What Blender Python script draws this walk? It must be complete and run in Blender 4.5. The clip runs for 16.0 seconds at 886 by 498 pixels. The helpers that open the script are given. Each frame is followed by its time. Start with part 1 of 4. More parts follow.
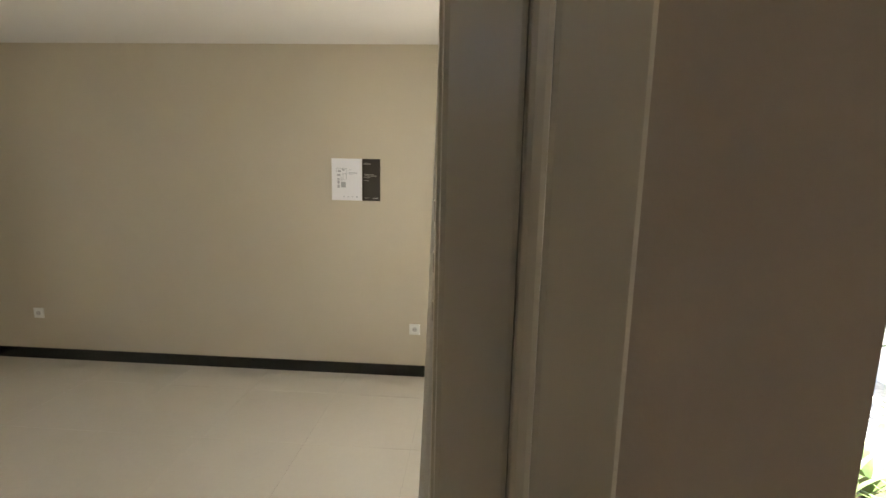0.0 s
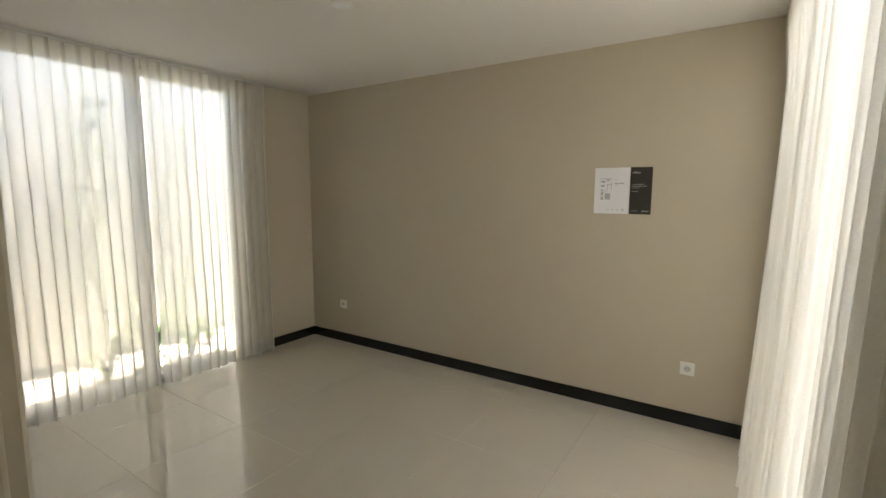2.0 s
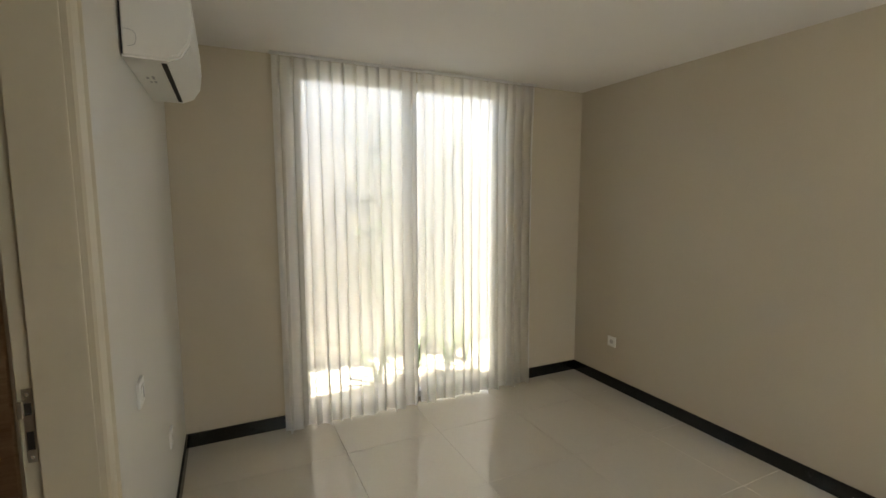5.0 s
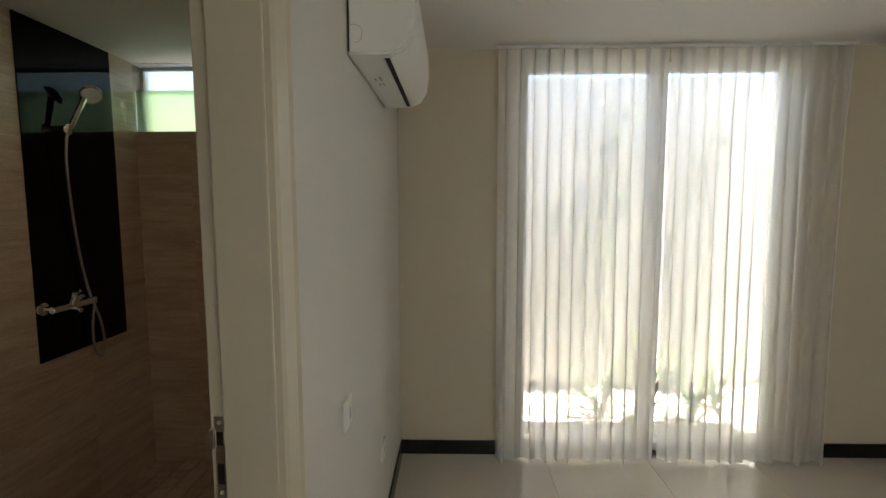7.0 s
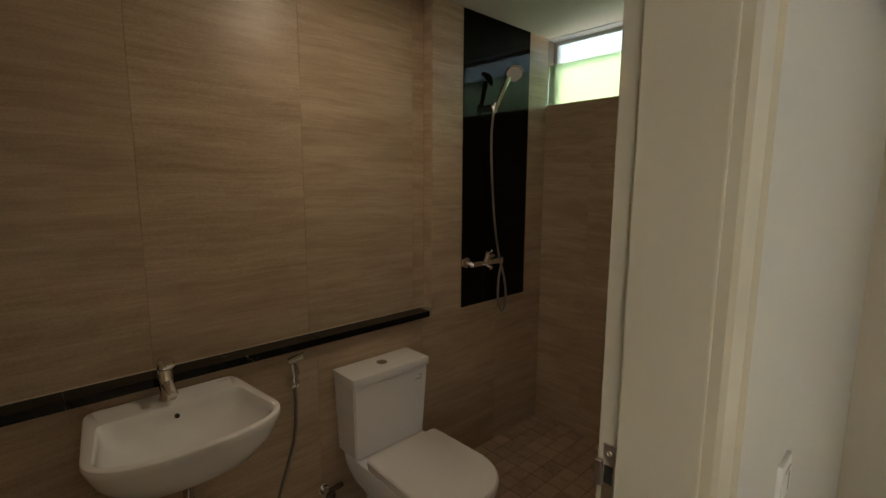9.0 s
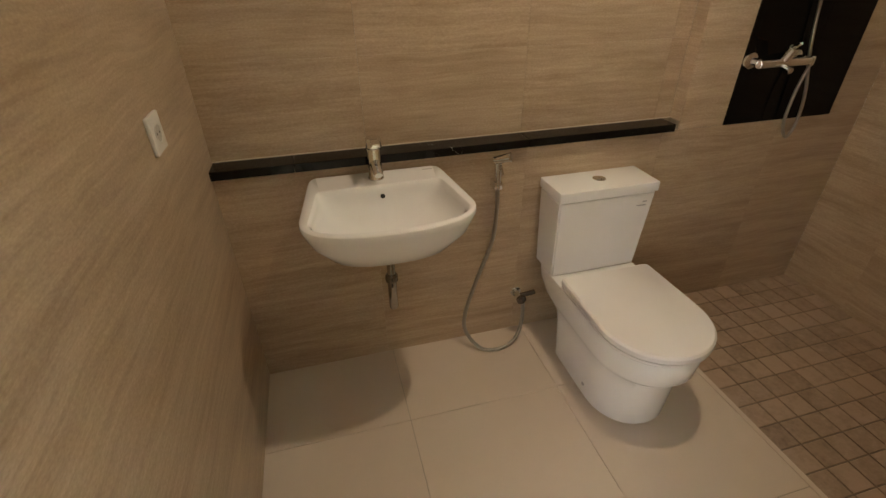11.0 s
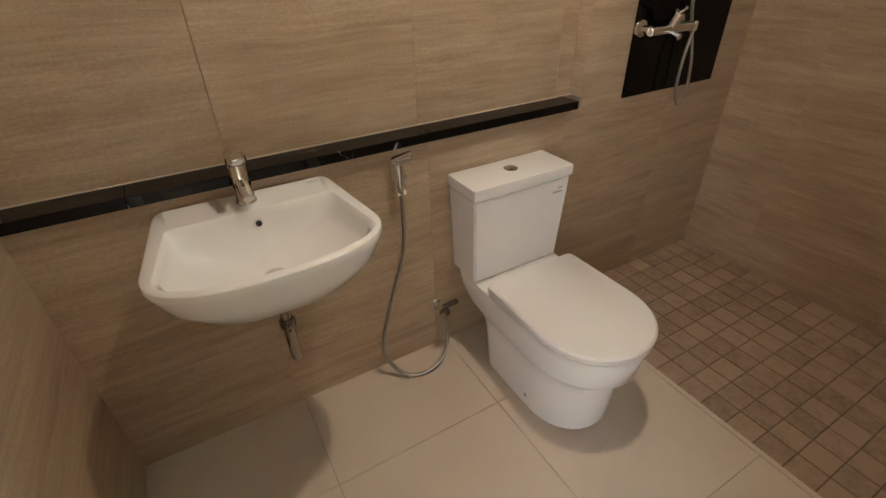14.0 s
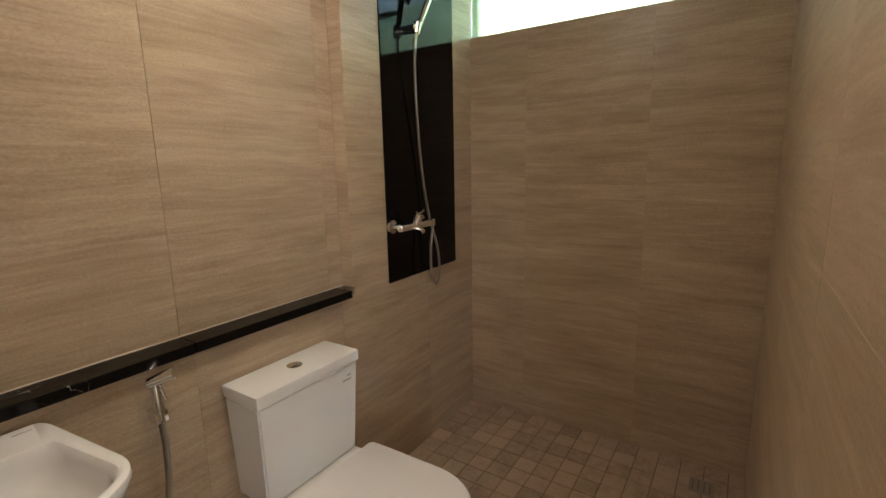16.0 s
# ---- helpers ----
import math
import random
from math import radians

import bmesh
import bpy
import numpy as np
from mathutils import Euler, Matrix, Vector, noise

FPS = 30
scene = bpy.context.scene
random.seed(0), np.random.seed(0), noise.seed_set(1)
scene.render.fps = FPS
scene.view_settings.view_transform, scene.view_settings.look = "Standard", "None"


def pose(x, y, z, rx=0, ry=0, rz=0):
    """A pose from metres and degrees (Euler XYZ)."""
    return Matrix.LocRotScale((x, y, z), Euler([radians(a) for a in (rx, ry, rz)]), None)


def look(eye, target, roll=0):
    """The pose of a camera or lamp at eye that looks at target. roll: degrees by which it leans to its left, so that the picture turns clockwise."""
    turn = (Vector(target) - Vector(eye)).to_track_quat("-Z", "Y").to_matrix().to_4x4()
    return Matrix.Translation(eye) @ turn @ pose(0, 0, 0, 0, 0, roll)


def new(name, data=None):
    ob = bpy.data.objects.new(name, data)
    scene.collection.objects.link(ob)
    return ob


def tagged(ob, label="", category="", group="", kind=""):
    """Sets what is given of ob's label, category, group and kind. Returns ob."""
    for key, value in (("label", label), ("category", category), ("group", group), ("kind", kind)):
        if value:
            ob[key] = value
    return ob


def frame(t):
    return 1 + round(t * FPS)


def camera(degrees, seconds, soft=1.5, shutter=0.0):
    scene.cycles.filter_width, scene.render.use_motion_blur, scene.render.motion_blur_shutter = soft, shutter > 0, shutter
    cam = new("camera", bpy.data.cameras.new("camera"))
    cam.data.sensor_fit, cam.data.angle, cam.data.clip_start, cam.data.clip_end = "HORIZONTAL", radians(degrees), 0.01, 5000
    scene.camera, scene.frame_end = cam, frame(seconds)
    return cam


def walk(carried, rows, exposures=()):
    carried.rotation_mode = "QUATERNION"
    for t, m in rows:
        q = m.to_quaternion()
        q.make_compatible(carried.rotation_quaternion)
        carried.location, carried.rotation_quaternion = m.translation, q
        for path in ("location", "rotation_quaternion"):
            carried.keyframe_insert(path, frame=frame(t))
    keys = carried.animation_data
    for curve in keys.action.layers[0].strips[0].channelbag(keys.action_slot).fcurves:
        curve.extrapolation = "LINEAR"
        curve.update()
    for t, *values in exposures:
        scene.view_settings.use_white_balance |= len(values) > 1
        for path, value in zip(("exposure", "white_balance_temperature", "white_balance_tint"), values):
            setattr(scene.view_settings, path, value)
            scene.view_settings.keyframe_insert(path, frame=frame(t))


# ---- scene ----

# ---- camera ----
cam = camera(88.1, 16.0)
PATH = [
    (0.0, 0.262, -0.052, 1.500, 81.1, -1.27, 3.78),
    (0.5, 0.206, -0.030, 1.478, 81.7, -1.12, 5.30),
    (1.0, 0.165, 0.022, 1.472, 82.04, -0.84, 11.55),
    (1.5, 0.137, 0.067, 1.457, 82.62, -0.43, 22.46),
    (2.0, 0.091, 0.097, 1.445, 83.13, -0.21, 33.34),
    (2.5, 0.020, 0.131, 1.448, 83.44, 0.08, 44.33),
    (3.0, -0.065, 0.178, 1.455, 83.75, 0.23, 53.36),
    (4.2, -0.325, 0.375, 1.490, 83.75, 0.15, 62.0),
    (5.5, -0.590, 0.494, 1.520, 83.74, 0.06, 66.26),
    (6.0, -0.699, 0.498, 1.510, 83.93, 0.13, 70.02),
    (6.5, -0.798, 0.505, 1.510, 84.33, 0.14, 80.18),
    (7.0, -0.872, 0.515, 1.509, 84.66, 0.12, 91.27),
    (7.5, -0.918, 0.500, 1.508, 84.95, -0.08, 102.36),
    (8.0, -0.978, 0.453, 1.501, 85.24, -0.24, 113.74),
    (8.5, -1.053, 0.392, 1.490, 85.45, -0.41, 124.96),
    (9.0, -1.120, 0.345, 1.471, 81.83, -0.27, 136.87),
    (9.5, -1.195, 0.309, 1.448, 71.61, 0.29, 148.12),
    (10.0, -1.244, 0.293, 1.436, 61.45, 0.67, 157.82),
    (10.2, -1.258, 0.276, 1.427, 59.25, 0.63, 159.86),
    (11.3, -1.292, 0.040, 1.345, 57.9, 0.5, 166.0),
    (12.5, -1.312, -0.137, 1.290, 57.40, 0.45, 169.26),
    (13.0, -1.322, -0.145, 1.289, 57.25, 0.46, 169.00),
    (13.5, -1.344, -0.144, 1.288, 57.31, 0.95, 160.86),
    (14.0, -1.363, -0.142, 1.289, 57.03, 1.41, 150.04),
    (14.5, -1.377, -0.143, 1.284, 57.03, 1.72, 139.32),
    (15.0, -1.387, -0.144, 1.280, 59.77, 2.06, 130.20),
    (15.5, -1.387, -0.136, 1.293, 68.61, 1.47, 126.13),
    (16.0, -1.376, -0.119, 1.300, 79.49, 1.15, 122.99),
]
EXPOSURES = [(0.0, 3.5, 7450, 10), (0.7, 3.42, 7350, 10), (1.5, 3.38, 7300, 10), (2.0, 3.18, 7300, 10), (2.5, 3.15, 7400, 10), (5.5, 3.22, 7400, 10), (6.5, 3.17, 7100, 10), (8.0, 2.95, 7000, 10), (8.5, 3.0, 7100, 10), (9.0, 3.4, 7500, 10), (9.5, 3.82, 7700, 10), (10.0, 4.3, 7800, 10), (12.5, 5.05, 6750, 10), (15.0, 5.1, 6650, 10), (16.0, 4.95, 6600, 10)]
walk(cam, [(t, pose(x, y, z, rx, ry, rz)) for t, x, y, z, rx, ry, rz in PATH], EXPOSURES)

# ---- world and lights ----
world = bpy.data.worlds.new("world")
scene.world = world
world.use_nodes = True
wn = world.node_tree
sky = wn.nodes.new("ShaderNodeTexSky")
sky.sky_type = "NISHITA"
sky.sun_disc = False
sky.sun_elevation = radians(72)
sky.sun_rotation = radians(15)
wn.links.new(sky.outputs["Color"], wn.nodes["Background"].inputs["Color"])
wn.nodes["Background"].inputs["Strength"].default_value = 0.12


def lamp(name, kind, m, energy, colour, **settings):
    data = bpy.data.lights.new(name, kind)
    data.energy, data.color = energy, colour
    if kind == "SUN":
        data.angle = settings["angle"]
    if kind == "AREA":
        data.shape, data.size, data.size_y = settings["shape"], settings["size"], settings["size_y"]
    ob = new(name, data)
    ob.matrix_world = m
    return ob


sun_way = Vector((math.sin(radians(15)) * math.cos(radians(72)), math.cos(radians(15)) * math.cos(radians(72)), math.sin(radians(72))))
lamp("sun", "SUN", look((0, 0, 9), Vector((0, 0, 9)) - sun_way), 5.0, (1.0, 0.965, 0.91), angle=radians(0.53))
# sky light entering at the long east window
lamp("window_light_east", "AREA", look((0.40, 1.98, 1.2), (-3, 1.98, 1.0)), 2.1, (1.0, 0.97, 0.92), shape="RECTANGLE", size=2.0, size_y=2.2)
lamp("bathroom_light", "AREA", look((-2.13, -0.83, 2.352), (-2.13, -0.83, 0)), 0.27, (1.0, 0.86, 0.71), shape="DISK", size=0.09, size_y=0.09)


# ---- materials ----
def mat(name, colour, rough=0.6, metal=0.0, vary=0.08, scale=3.0, fine=60.0, bump=0.05, second=None, stretch=(1, 1, 1), spec=0.5, piece=0.0, coat=0.0, grain=0.35):
    """A painted, glazed or metal surface with stains at one scale and grain at another."""
    m = bpy.data.materials.new(name)
    m.use_nodes = True
    t = m.node_tree
    b = t.nodes["Principled BSDF"]
    geo = t.nodes.new("ShaderNodeNewGeometry")
    mp = t.nodes.new("ShaderNodeMapping")
    mp.inputs["Scale"].default_value = stretch
    t.links.new(geo.outputs["Position"], mp.inputs["Vector"])
    big = t.nodes.new("ShaderNodeTexNoise")
    big.inputs["Scale"].default_value, big.inputs["Detail"].default_value, big.inputs["Roughness"].default_value = scale, 7, 0.62
    t.links.new(mp.outputs["Vector"], big.inputs["Vector"])
    small = t.nodes.new("ShaderNodeTexNoise")
    small.inputs["Scale"].default_value, small.inputs["Detail"].default_value = fine, 3
    t.links.new(mp.outputs["Vector"], small.inputs["Vector"])
    add = t.nodes.new("ShaderNodeMath")
    add.operation = "MULTIPLY_ADD"
    t.links.new(small.outputs["Fac"], add.inputs[0])
    add.inputs[1].default_value = grain
    t.links.new(big.outputs["Fac"], add.inputs[2])
    last = add
    if piece:
        info = t.nodes.new("ShaderNodeObjectInfo")
        pa = t.nodes.new("ShaderNodeMath")
        pa.operation = "MULTIPLY_ADD"
        t.links.new(info.outputs["Random"], pa.inputs[0])
        pa.inputs[1].default_value = piece
        t.links.new(add.outputs[0], pa.inputs[2])
        last = pa
    ramp = t.nodes.new("ShaderNodeValToRGB")
    ramp.color_ramp.elements[0].position, ramp.color_ramp.elements[1].position = 0.30 + 0.34 * grain, 0.62 + 0.94 * grain + piece
    lo = second or tuple(c * (1 - vary) for c in colour)
    hi = colour if second else tuple(min(1, c * (1 + vary)) for c in colour)
    ramp.color_ramp.elements[0].color, ramp.color_ramp.elements[1].color = (*lo, 1), (*hi, 1)
    t.links.new(last.outputs[0], ramp.inputs["Fac"])
    t.links.new(ramp.outputs["Color"], b.inputs["Base Color"])
    b.inputs["Roughness"].default_value, b.inputs["Metallic"].default_value = rough, metal
    b.inputs["Specular IOR Level"].default_value = spec
    b.inputs["Coat Weight"].default_value = coat
    if bump:
        bp = t.nodes.new("ShaderNodeBump")
        bp.inputs["Strength"].default_value, bp.inputs["Distance"].default_value = bump, 0.003
        t.links.new(small.outputs["Fac"], bp.inputs["Height"])
        t.links.new(bp.outputs["Normal"], b.inputs["Normal"])
    return m


PAINT = mat("greige_wall_paint", (0.505, 0.443, 0.337), 0.65, vary=0.04, scale=1.2, fine=180, bump=0.06)
WHITEWALL = mat("pale_wall_paint", (0.62, 0.60, 0.55), 0.5, vary=0.03, scale=1.5, fine=180, bump=0.05)
CEIL = mat("ceiling_paint", (0.72, 0.69, 0.65), 0.8, vary=0.02, scale=1.0, fine=120, bump=0.03)
FLOOR = mat("polished_cream_tile", (0.585, 0.54, 0.455), 0.03, vary=0.03, scale=2.5, fine=40, bump=0.0, piece=0.02, coat=0.5, spec=0.7)
BFLOOR = mat("matt_cream_tile", (0.63, 0.535, 0.45), 0.35, vary=0.03, scale=2.5, fine=90, bump=0.03, piece=0.15)
GROUT = mat("grout", (0.30, 0.26, 0.21), 0.9, vary=0.1, scale=8)
PALEGROUT = mat("pale_grout", (0.53, 0.485, 0.405), 0.5, vary=0.06, scale=8)
DGROUT = mat("dark_grout", (0.16, 0.122, 0.09), 0.9, vary=0.15, scale=8)
BLACKSKIRT = mat("black_granite_skirting", (0.012, 0.012, 0.011), 0.22, vary=0.4, scale=20, fine=200, bump=0.02)
FRAME = mat("cream_gloss_frame", (0.54, 0.49, 0.375), 0.28, vary=0.03, scale=2, fine=50, bump=0.03)
SHOWER = mat("brown_stone_mosaic", (0.41, 0.295, 0.215), 0.6, second=(0.215, 0.15, 0.105), scale=20, fine=80, bump=0.25, piece=0.4)
GRANITE = mat("black_polished_granite", (0.004, 0.004, 0.004), 0.04, vary=0.3, scale=20, fine=100, bump=0, spec=0.13)
CERAMIC = mat("white_glazed_ceramic", (0.86, 0.85, 0.85), 0.08, vary=0.015, scale=4, fine=30, bump=0.0, coat=0.4)
PLASTIC = mat("white_plastic", (0.74, 0.73, 0.69), 0.35, vary=0.02, scale=6, fine=80, bump=0.02)
SEAT = mat("white_seat_plastic", (0.86, 0.83, 0.83), 0.22, vary=0.015, scale=5, fine=60, bump=0.0)
CHROME = mat("chrome", (0.80, 0.80, 0.79), 0.12, 1.0, vary=0.05, scale=20, fine=200, bump=0.0)
STEEL = mat("brushed_steel", (0.46, 0.42, 0.37), 0.36, 1.0, vary=0.15, scale=15, fine=150, bump=0.06, stretch=(1, 1, 8))
HOSE = mat("metal_hose", (0.36, 0.34, 0.31), 0.3, 1.0, vary=0.1, scale=60, fine=300, bump=0.2)
DARK = mat("dark_slot", (0.015, 0.014, 0.013), 0.6, vary=0.2)
ALU = mat("white_aluminium", (0.60, 0.60, 0.59), 0.4, vary=0.02, scale=5)
PAPERW = mat("white_card", (0.78, 0.77, 0.78), 0.5, vary=0.01, scale=5)
PAPERB = mat("brown_black_card", (0.035, 0.028, 0.022), 0.45, vary=0.1, scale=5)
INK = mat("grey_ink", (0.40, 0.40, 0.41), 0.6, vary=0.1)
INKW = mat("white_ink", (0.55, 0.54, 0.52), 0.6, vary=0.1)
OUTWALL = mat("garden_wall_render", (0.67, 0.662, 0.655), 0.85, vary=0.06, scale=1.3, fine=60, bump=0.2)
# brown holds the shaded look of the entrance wall in its colour
BROWNWALL = mat("shade_brown_render", (0.45, 0.38, 0.295), 0.8, vary=0.06, scale=2, fine=90, bump=0.12)
GROUND = mat("pale_gravel", (0.74, 0.70, 0.63), 0.9, second=(0.42, 0.38, 0.32), scale=22, fine=120, bump=0.6)
SOIL = mat("dark_soil", (0.06, 0.045, 0.03), 0.95, vary=0.4, scale=20, fine=90, bump=0.8)
LEAF = mat("leaf_green", (0.10, 0.16, 0.05), 0.45, second=(0.045, 0.09, 0.025), scale=6, fine=40, bump=0.05, piece=0.3)
POT = mat("glazed_pot", (0.62, 0.55, 0.46), 0.4, vary=0.1, scale=9, fine=60, bump=0.1)


def granite_veined():
    m = mat("veined_black_marble", (0.006, 0.006, 0.006), 0.06, vary=0.3, scale=20, bump=0, spec=0.25)
    t = m.node_tree
    geo = t.nodes["Geometry"]
    line, patch = t.nodes.new("ShaderNodeTexNoise"), t.nodes.new("ShaderNodeTexNoise")
    for n, sc, de in ((line, 15.0, 3), (patch, 5.0, 1)):
        n.inputs["Scale"].default_value, n.inputs["Detail"].default_value = sc, de
        t.links.new(geo.outputs["Position"], n.inputs["Vector"])
    near = t.nodes.new("ShaderNodeMath")
    near.operation = "COMPARE"
    near.inputs[1].default_value, near.inputs[2].default_value = 0.5, 0.0032
    t.links.new(line.outputs["Fac"], near.inputs[0])
    here = t.nodes.new("ShaderNodeMapRange")
    here.inputs["From Min"].default_value, here.inputs["From Max"].default_value = 0.54, 0.66
    t.links.new(patch.outputs["Fac"], here.inputs["Value"])
    both = t.nodes.new("ShaderNodeMath")
    both.operation = "MULTIPLY"
    t.links.new(near.outputs[0], both.inputs[0])
    t.links.new(here.outputs[0], both.inputs[1])
    r = t.nodes.new("ShaderNodeValToRGB")
    r.color_ramp.elements[0].color, r.color_ramp.elements[1].color = (0.006, 0.006, 0.006, 1), (0.30, 0.28, 0.25, 1)
    t.links.new(both.outputs[0], r.inputs["Fac"])
    t.links.new(r.outputs["Color"], t.nodes["Principled BSDF"].inputs["Base Color"])
    return m


MARBLE = granite_veined()


def travertine():
    """Satin stone tile: wavy bedding lines at three scales, cut differently for each tile, with small pale pores."""
    m = bpy.data.materials.new("sandy_travertine_tile")
    m.use_nodes = True
    t = m.node_tree
    b = t.nodes["Principled BSDF"]
    geo, info = t.nodes.new("ShaderNodeNewGeometry"), t.nodes.new("ShaderNodeObjectInfo")
    shift = t.nodes.new("ShaderNodeVectorMath")
    shift.operation = "MULTIPLY_ADD"
    t.links.new(info.outputs["Random"], shift.inputs[0])
    shift.inputs[1].default_value = (3.1, 1.7, 5.3)
    t.links.new(geo.outputs["Position"], shift.inputs[2])
    warp = t.nodes.new("ShaderNodeTexNoise")
    warp.inputs["Scale"].default_value, warp.inputs["Detail"].default_value = 2.6, 2
    t.links.new(shift.outputs[0], warp.inputs["Vector"])
    bend = t.nodes.new("ShaderNodeVectorMath")
    bend.operation = "MULTIPLY_ADD"
    t.links.new(warp.outputs["Color"], bend.inputs[0])
    bend.inputs[1].default_value = (0, 0, 0.045)
    t.links.new(shift.outputs[0], bend.inputs[2])
    total = None
    for stretch, scale, detail, weight in (((1, 1, 6), 1.9, 3, 0.75), ((1, 1, 26), 1.7, 6, 0.62), ((1, 1, 16), 8.0, 4, 0.50), ((1, 1, 2), 120.0, 2, 0.55)):
        mp = t.nodes.new("ShaderNodeMapping")
        mp.inputs["Scale"].default_value = stretch
        t.links.new(bend.outputs[0], mp.inputs["Vector"])
        n = t.nodes.new("ShaderNodeTexNoise")
        n.inputs["Scale"].default_value, n.inputs["Detail"].default_value, n.inputs["Roughness"].default_value = scale, detail, 0.6
        t.links.new(mp.outputs["Vector"], n.inputs["Vector"])
        a = t.nodes.new("ShaderNodeMath")
        a.operation = "MULTIPLY_ADD"
        t.links.new(n.outputs["Fac"], a.inputs[0])
        a.inputs[1].default_value = weight
        if total is None:
            a.inputs[2].default_value = -0.5 * (0.75 + 0.62 + 0.50 + 0.55) + 0.5
        else:
            t.links.new(total.outputs[0], a.inputs[2])
        total = a
    ramp = t.nodes.new("ShaderNodeValToRGB")
    e = ramp.color_ramp.elements
    e[0].position, e[1].position = 0.22, 0.80
    e[0].color, e[1].color = (0.325, 0.232, 0.153, 1), (0.565, 0.445, 0.325, 1)
    mid = e.new(0.5)
    mid.color = (0.440, 0.330, 0.230, 1)
    t.links.new(total.outputs[0], ramp.inputs["Fac"])
    t.links.new(ramp.outputs["Color"], b.inputs["Base Color"])
    b.inputs["Roughness"].default_value = 0.37
    bp = t.nodes.new("ShaderNodeBump")
    bp.inputs["Strength"].default_value, bp.inputs["Distance"].default_value = 0.12, 0.002
    t.links.new(total.outputs[0], bp.inputs["Height"])
    t.links.new(bp.outputs["Normal"], b.inputs["Normal"])
    return m


TRAV = travertine()


def sheer():
    m = bpy.data.materials.new("white_sheer_voile")
    m.use_nodes = True
    t = m.node_tree
    t.nodes.remove(t.nodes["Principled BSDF"])
    out = t.nodes["Material Output"]
    geo = t.nodes.new("ShaderNodeNewGeometry")
    mp = t.nodes.new("ShaderNodeMapping")
    mp.inputs["Scale"].default_value = (300, 300, 260)
    t.links.new(geo.outputs["Position"], mp.inputs["Vector"])
    n = t.nodes.new("ShaderNodeTexNoise")
    n.inputs["Scale"].default_value = 1.0
    t.links.new(mp.outputs["Vector"], n.inputs["Vector"])
    mr = t.nodes.new("ShaderNodeMapRange")
    mr.inputs["To Min"].default_value, mr.inputs["To Max"].default_value = 0.26 - 0.06, 0.26 + 0.06
    t.links.new(n.outputs["Fac"], mr.inputs["Value"])
    d, tl, tp = t.nodes.new("ShaderNodeBsdfDiffuse"), t.nodes.new("ShaderNodeBsdfTranslucent"), t.nodes.new("ShaderNodeBsdfTransparent")
    d.inputs["Color"].default_value = (0.88, 0.865, 0.83, 1)
    tl.inputs["Color"].default_value = (0.86, 0.84, 0.79, 1)
    cloth, mix = t.nodes.new("ShaderNodeMixShader"), t.nodes.new("ShaderNodeMixShader")
    cloth.inputs[0].default_value = 0.72
    t.links.new(d.outputs[0], cloth.inputs[1])
    t.links.new(tl.outputs[0], cloth.inputs[2])
    t.links.new(mr.outputs[0], mix.inputs[0])
    t.links.new(cloth.outputs[0], mix.inputs[1])
    t.links.new(tp.outputs[0], mix.inputs[2])
    t.links.new(mix.outputs[0], out.inputs["Surface"])
    return m


def glass(name, rough, colour):
    m = bpy.data.materials.new(name)
    m.use_nodes = True
    b = m.node_tree.nodes["Principled BSDF"]
    b.inputs["Base Color"].default_value = (*colour, 1)
    b.inputs["Roughness"].default_value = rough
    b.inputs["Transmission Weight"].default_value = 1.0
    b.inputs["IOR"].default_value = 1.45
    return m


def glow(name, colour, strength):
    m = bpy.data.materials.new(name)
    m.use_nodes = True
    b = m.node_tree.nodes["Principled BSDF"]
    b.inputs["Emission Color"].default_value = (*colour, 1)
    b.inputs["Emission Strength"].default_value = strength
    return m


SHEER = sheer()
CLEAR = glass("window_glass", 0.0, (0.97, 0.99, 0.98))
FROST = glass("frosted_green_glass", 0.45, (0.40, 0.55, 0.30))
FROSTW = glass("frosted_white_glass", 0.45, (0.50, 0.56, 0.50))
LAMPGLOW = glow("lamp_diffuser", (1.0, 0.85, 0.65), 6.0)


# ---- building helpers ----
def box(bm, x0, x1, y0, y1, z0, z1):
    vs = [bm.verts.new((x, y, z)) for x in (x0, x1) for y in (y0, y1) for z in (z0, z1)]
    for f in ((0, 1, 3, 2), (4, 6, 7, 5), (0, 4, 5, 1), (2, 3, 7, 6), (0, 2, 6, 4), (1, 5, 7, 3)):
        bm.faces.new([vs[i] for i in f])
    return vs


def soften(bm, w, seg=2):
    bmesh.ops.bevel(bm, geom=list(bm.edges), offset=w, segments=seg, affect="EDGES", profile=0.6)


def boxes(*bs, bevel=0.0):
    bm = bmesh.new()
    for b in bs:
        box(bm, *b)
    if bevel:
        soften(bm, bevel)
    return bm


def mesh_of(name, bm, material, smooth=False):
    bmesh.ops.recalc_face_normals(bm, faces=bm.faces)
    me = bpy.data.meshes.new(name)
    bm.to_mesh(me)
    bm.free()
    me.materials.append(material)
    if smooth:
        for p in me.polygons:
            p.use_smooth = True
        me.set_sharp_from_angle(angle=radians(40))
    return me


def part(name, bm, material, parent, label="", smooth=False):
    ob = new(name, mesh_of(name, bm, material, smooth))
    ob.parent = parent
    if parent is not None:
        ob.matrix_parent_inverse = Matrix.Translation(-parent.location) if parent.parent is None else Matrix.Identity(4)
    if label:
        ob["label"] = label
    return ob


def thing(name, at, label, category, group="", kind=""):
    ob = new(name)
    ob.location = at
    ob.empty_display_size = 0.05
    return tagged(ob, label, category, group, kind)


def structure(name, bm, material, label, category="wall", smooth=False):
    return tagged(new(name, mesh_of(name, bm, material, smooth)), label, category, kind="structure")


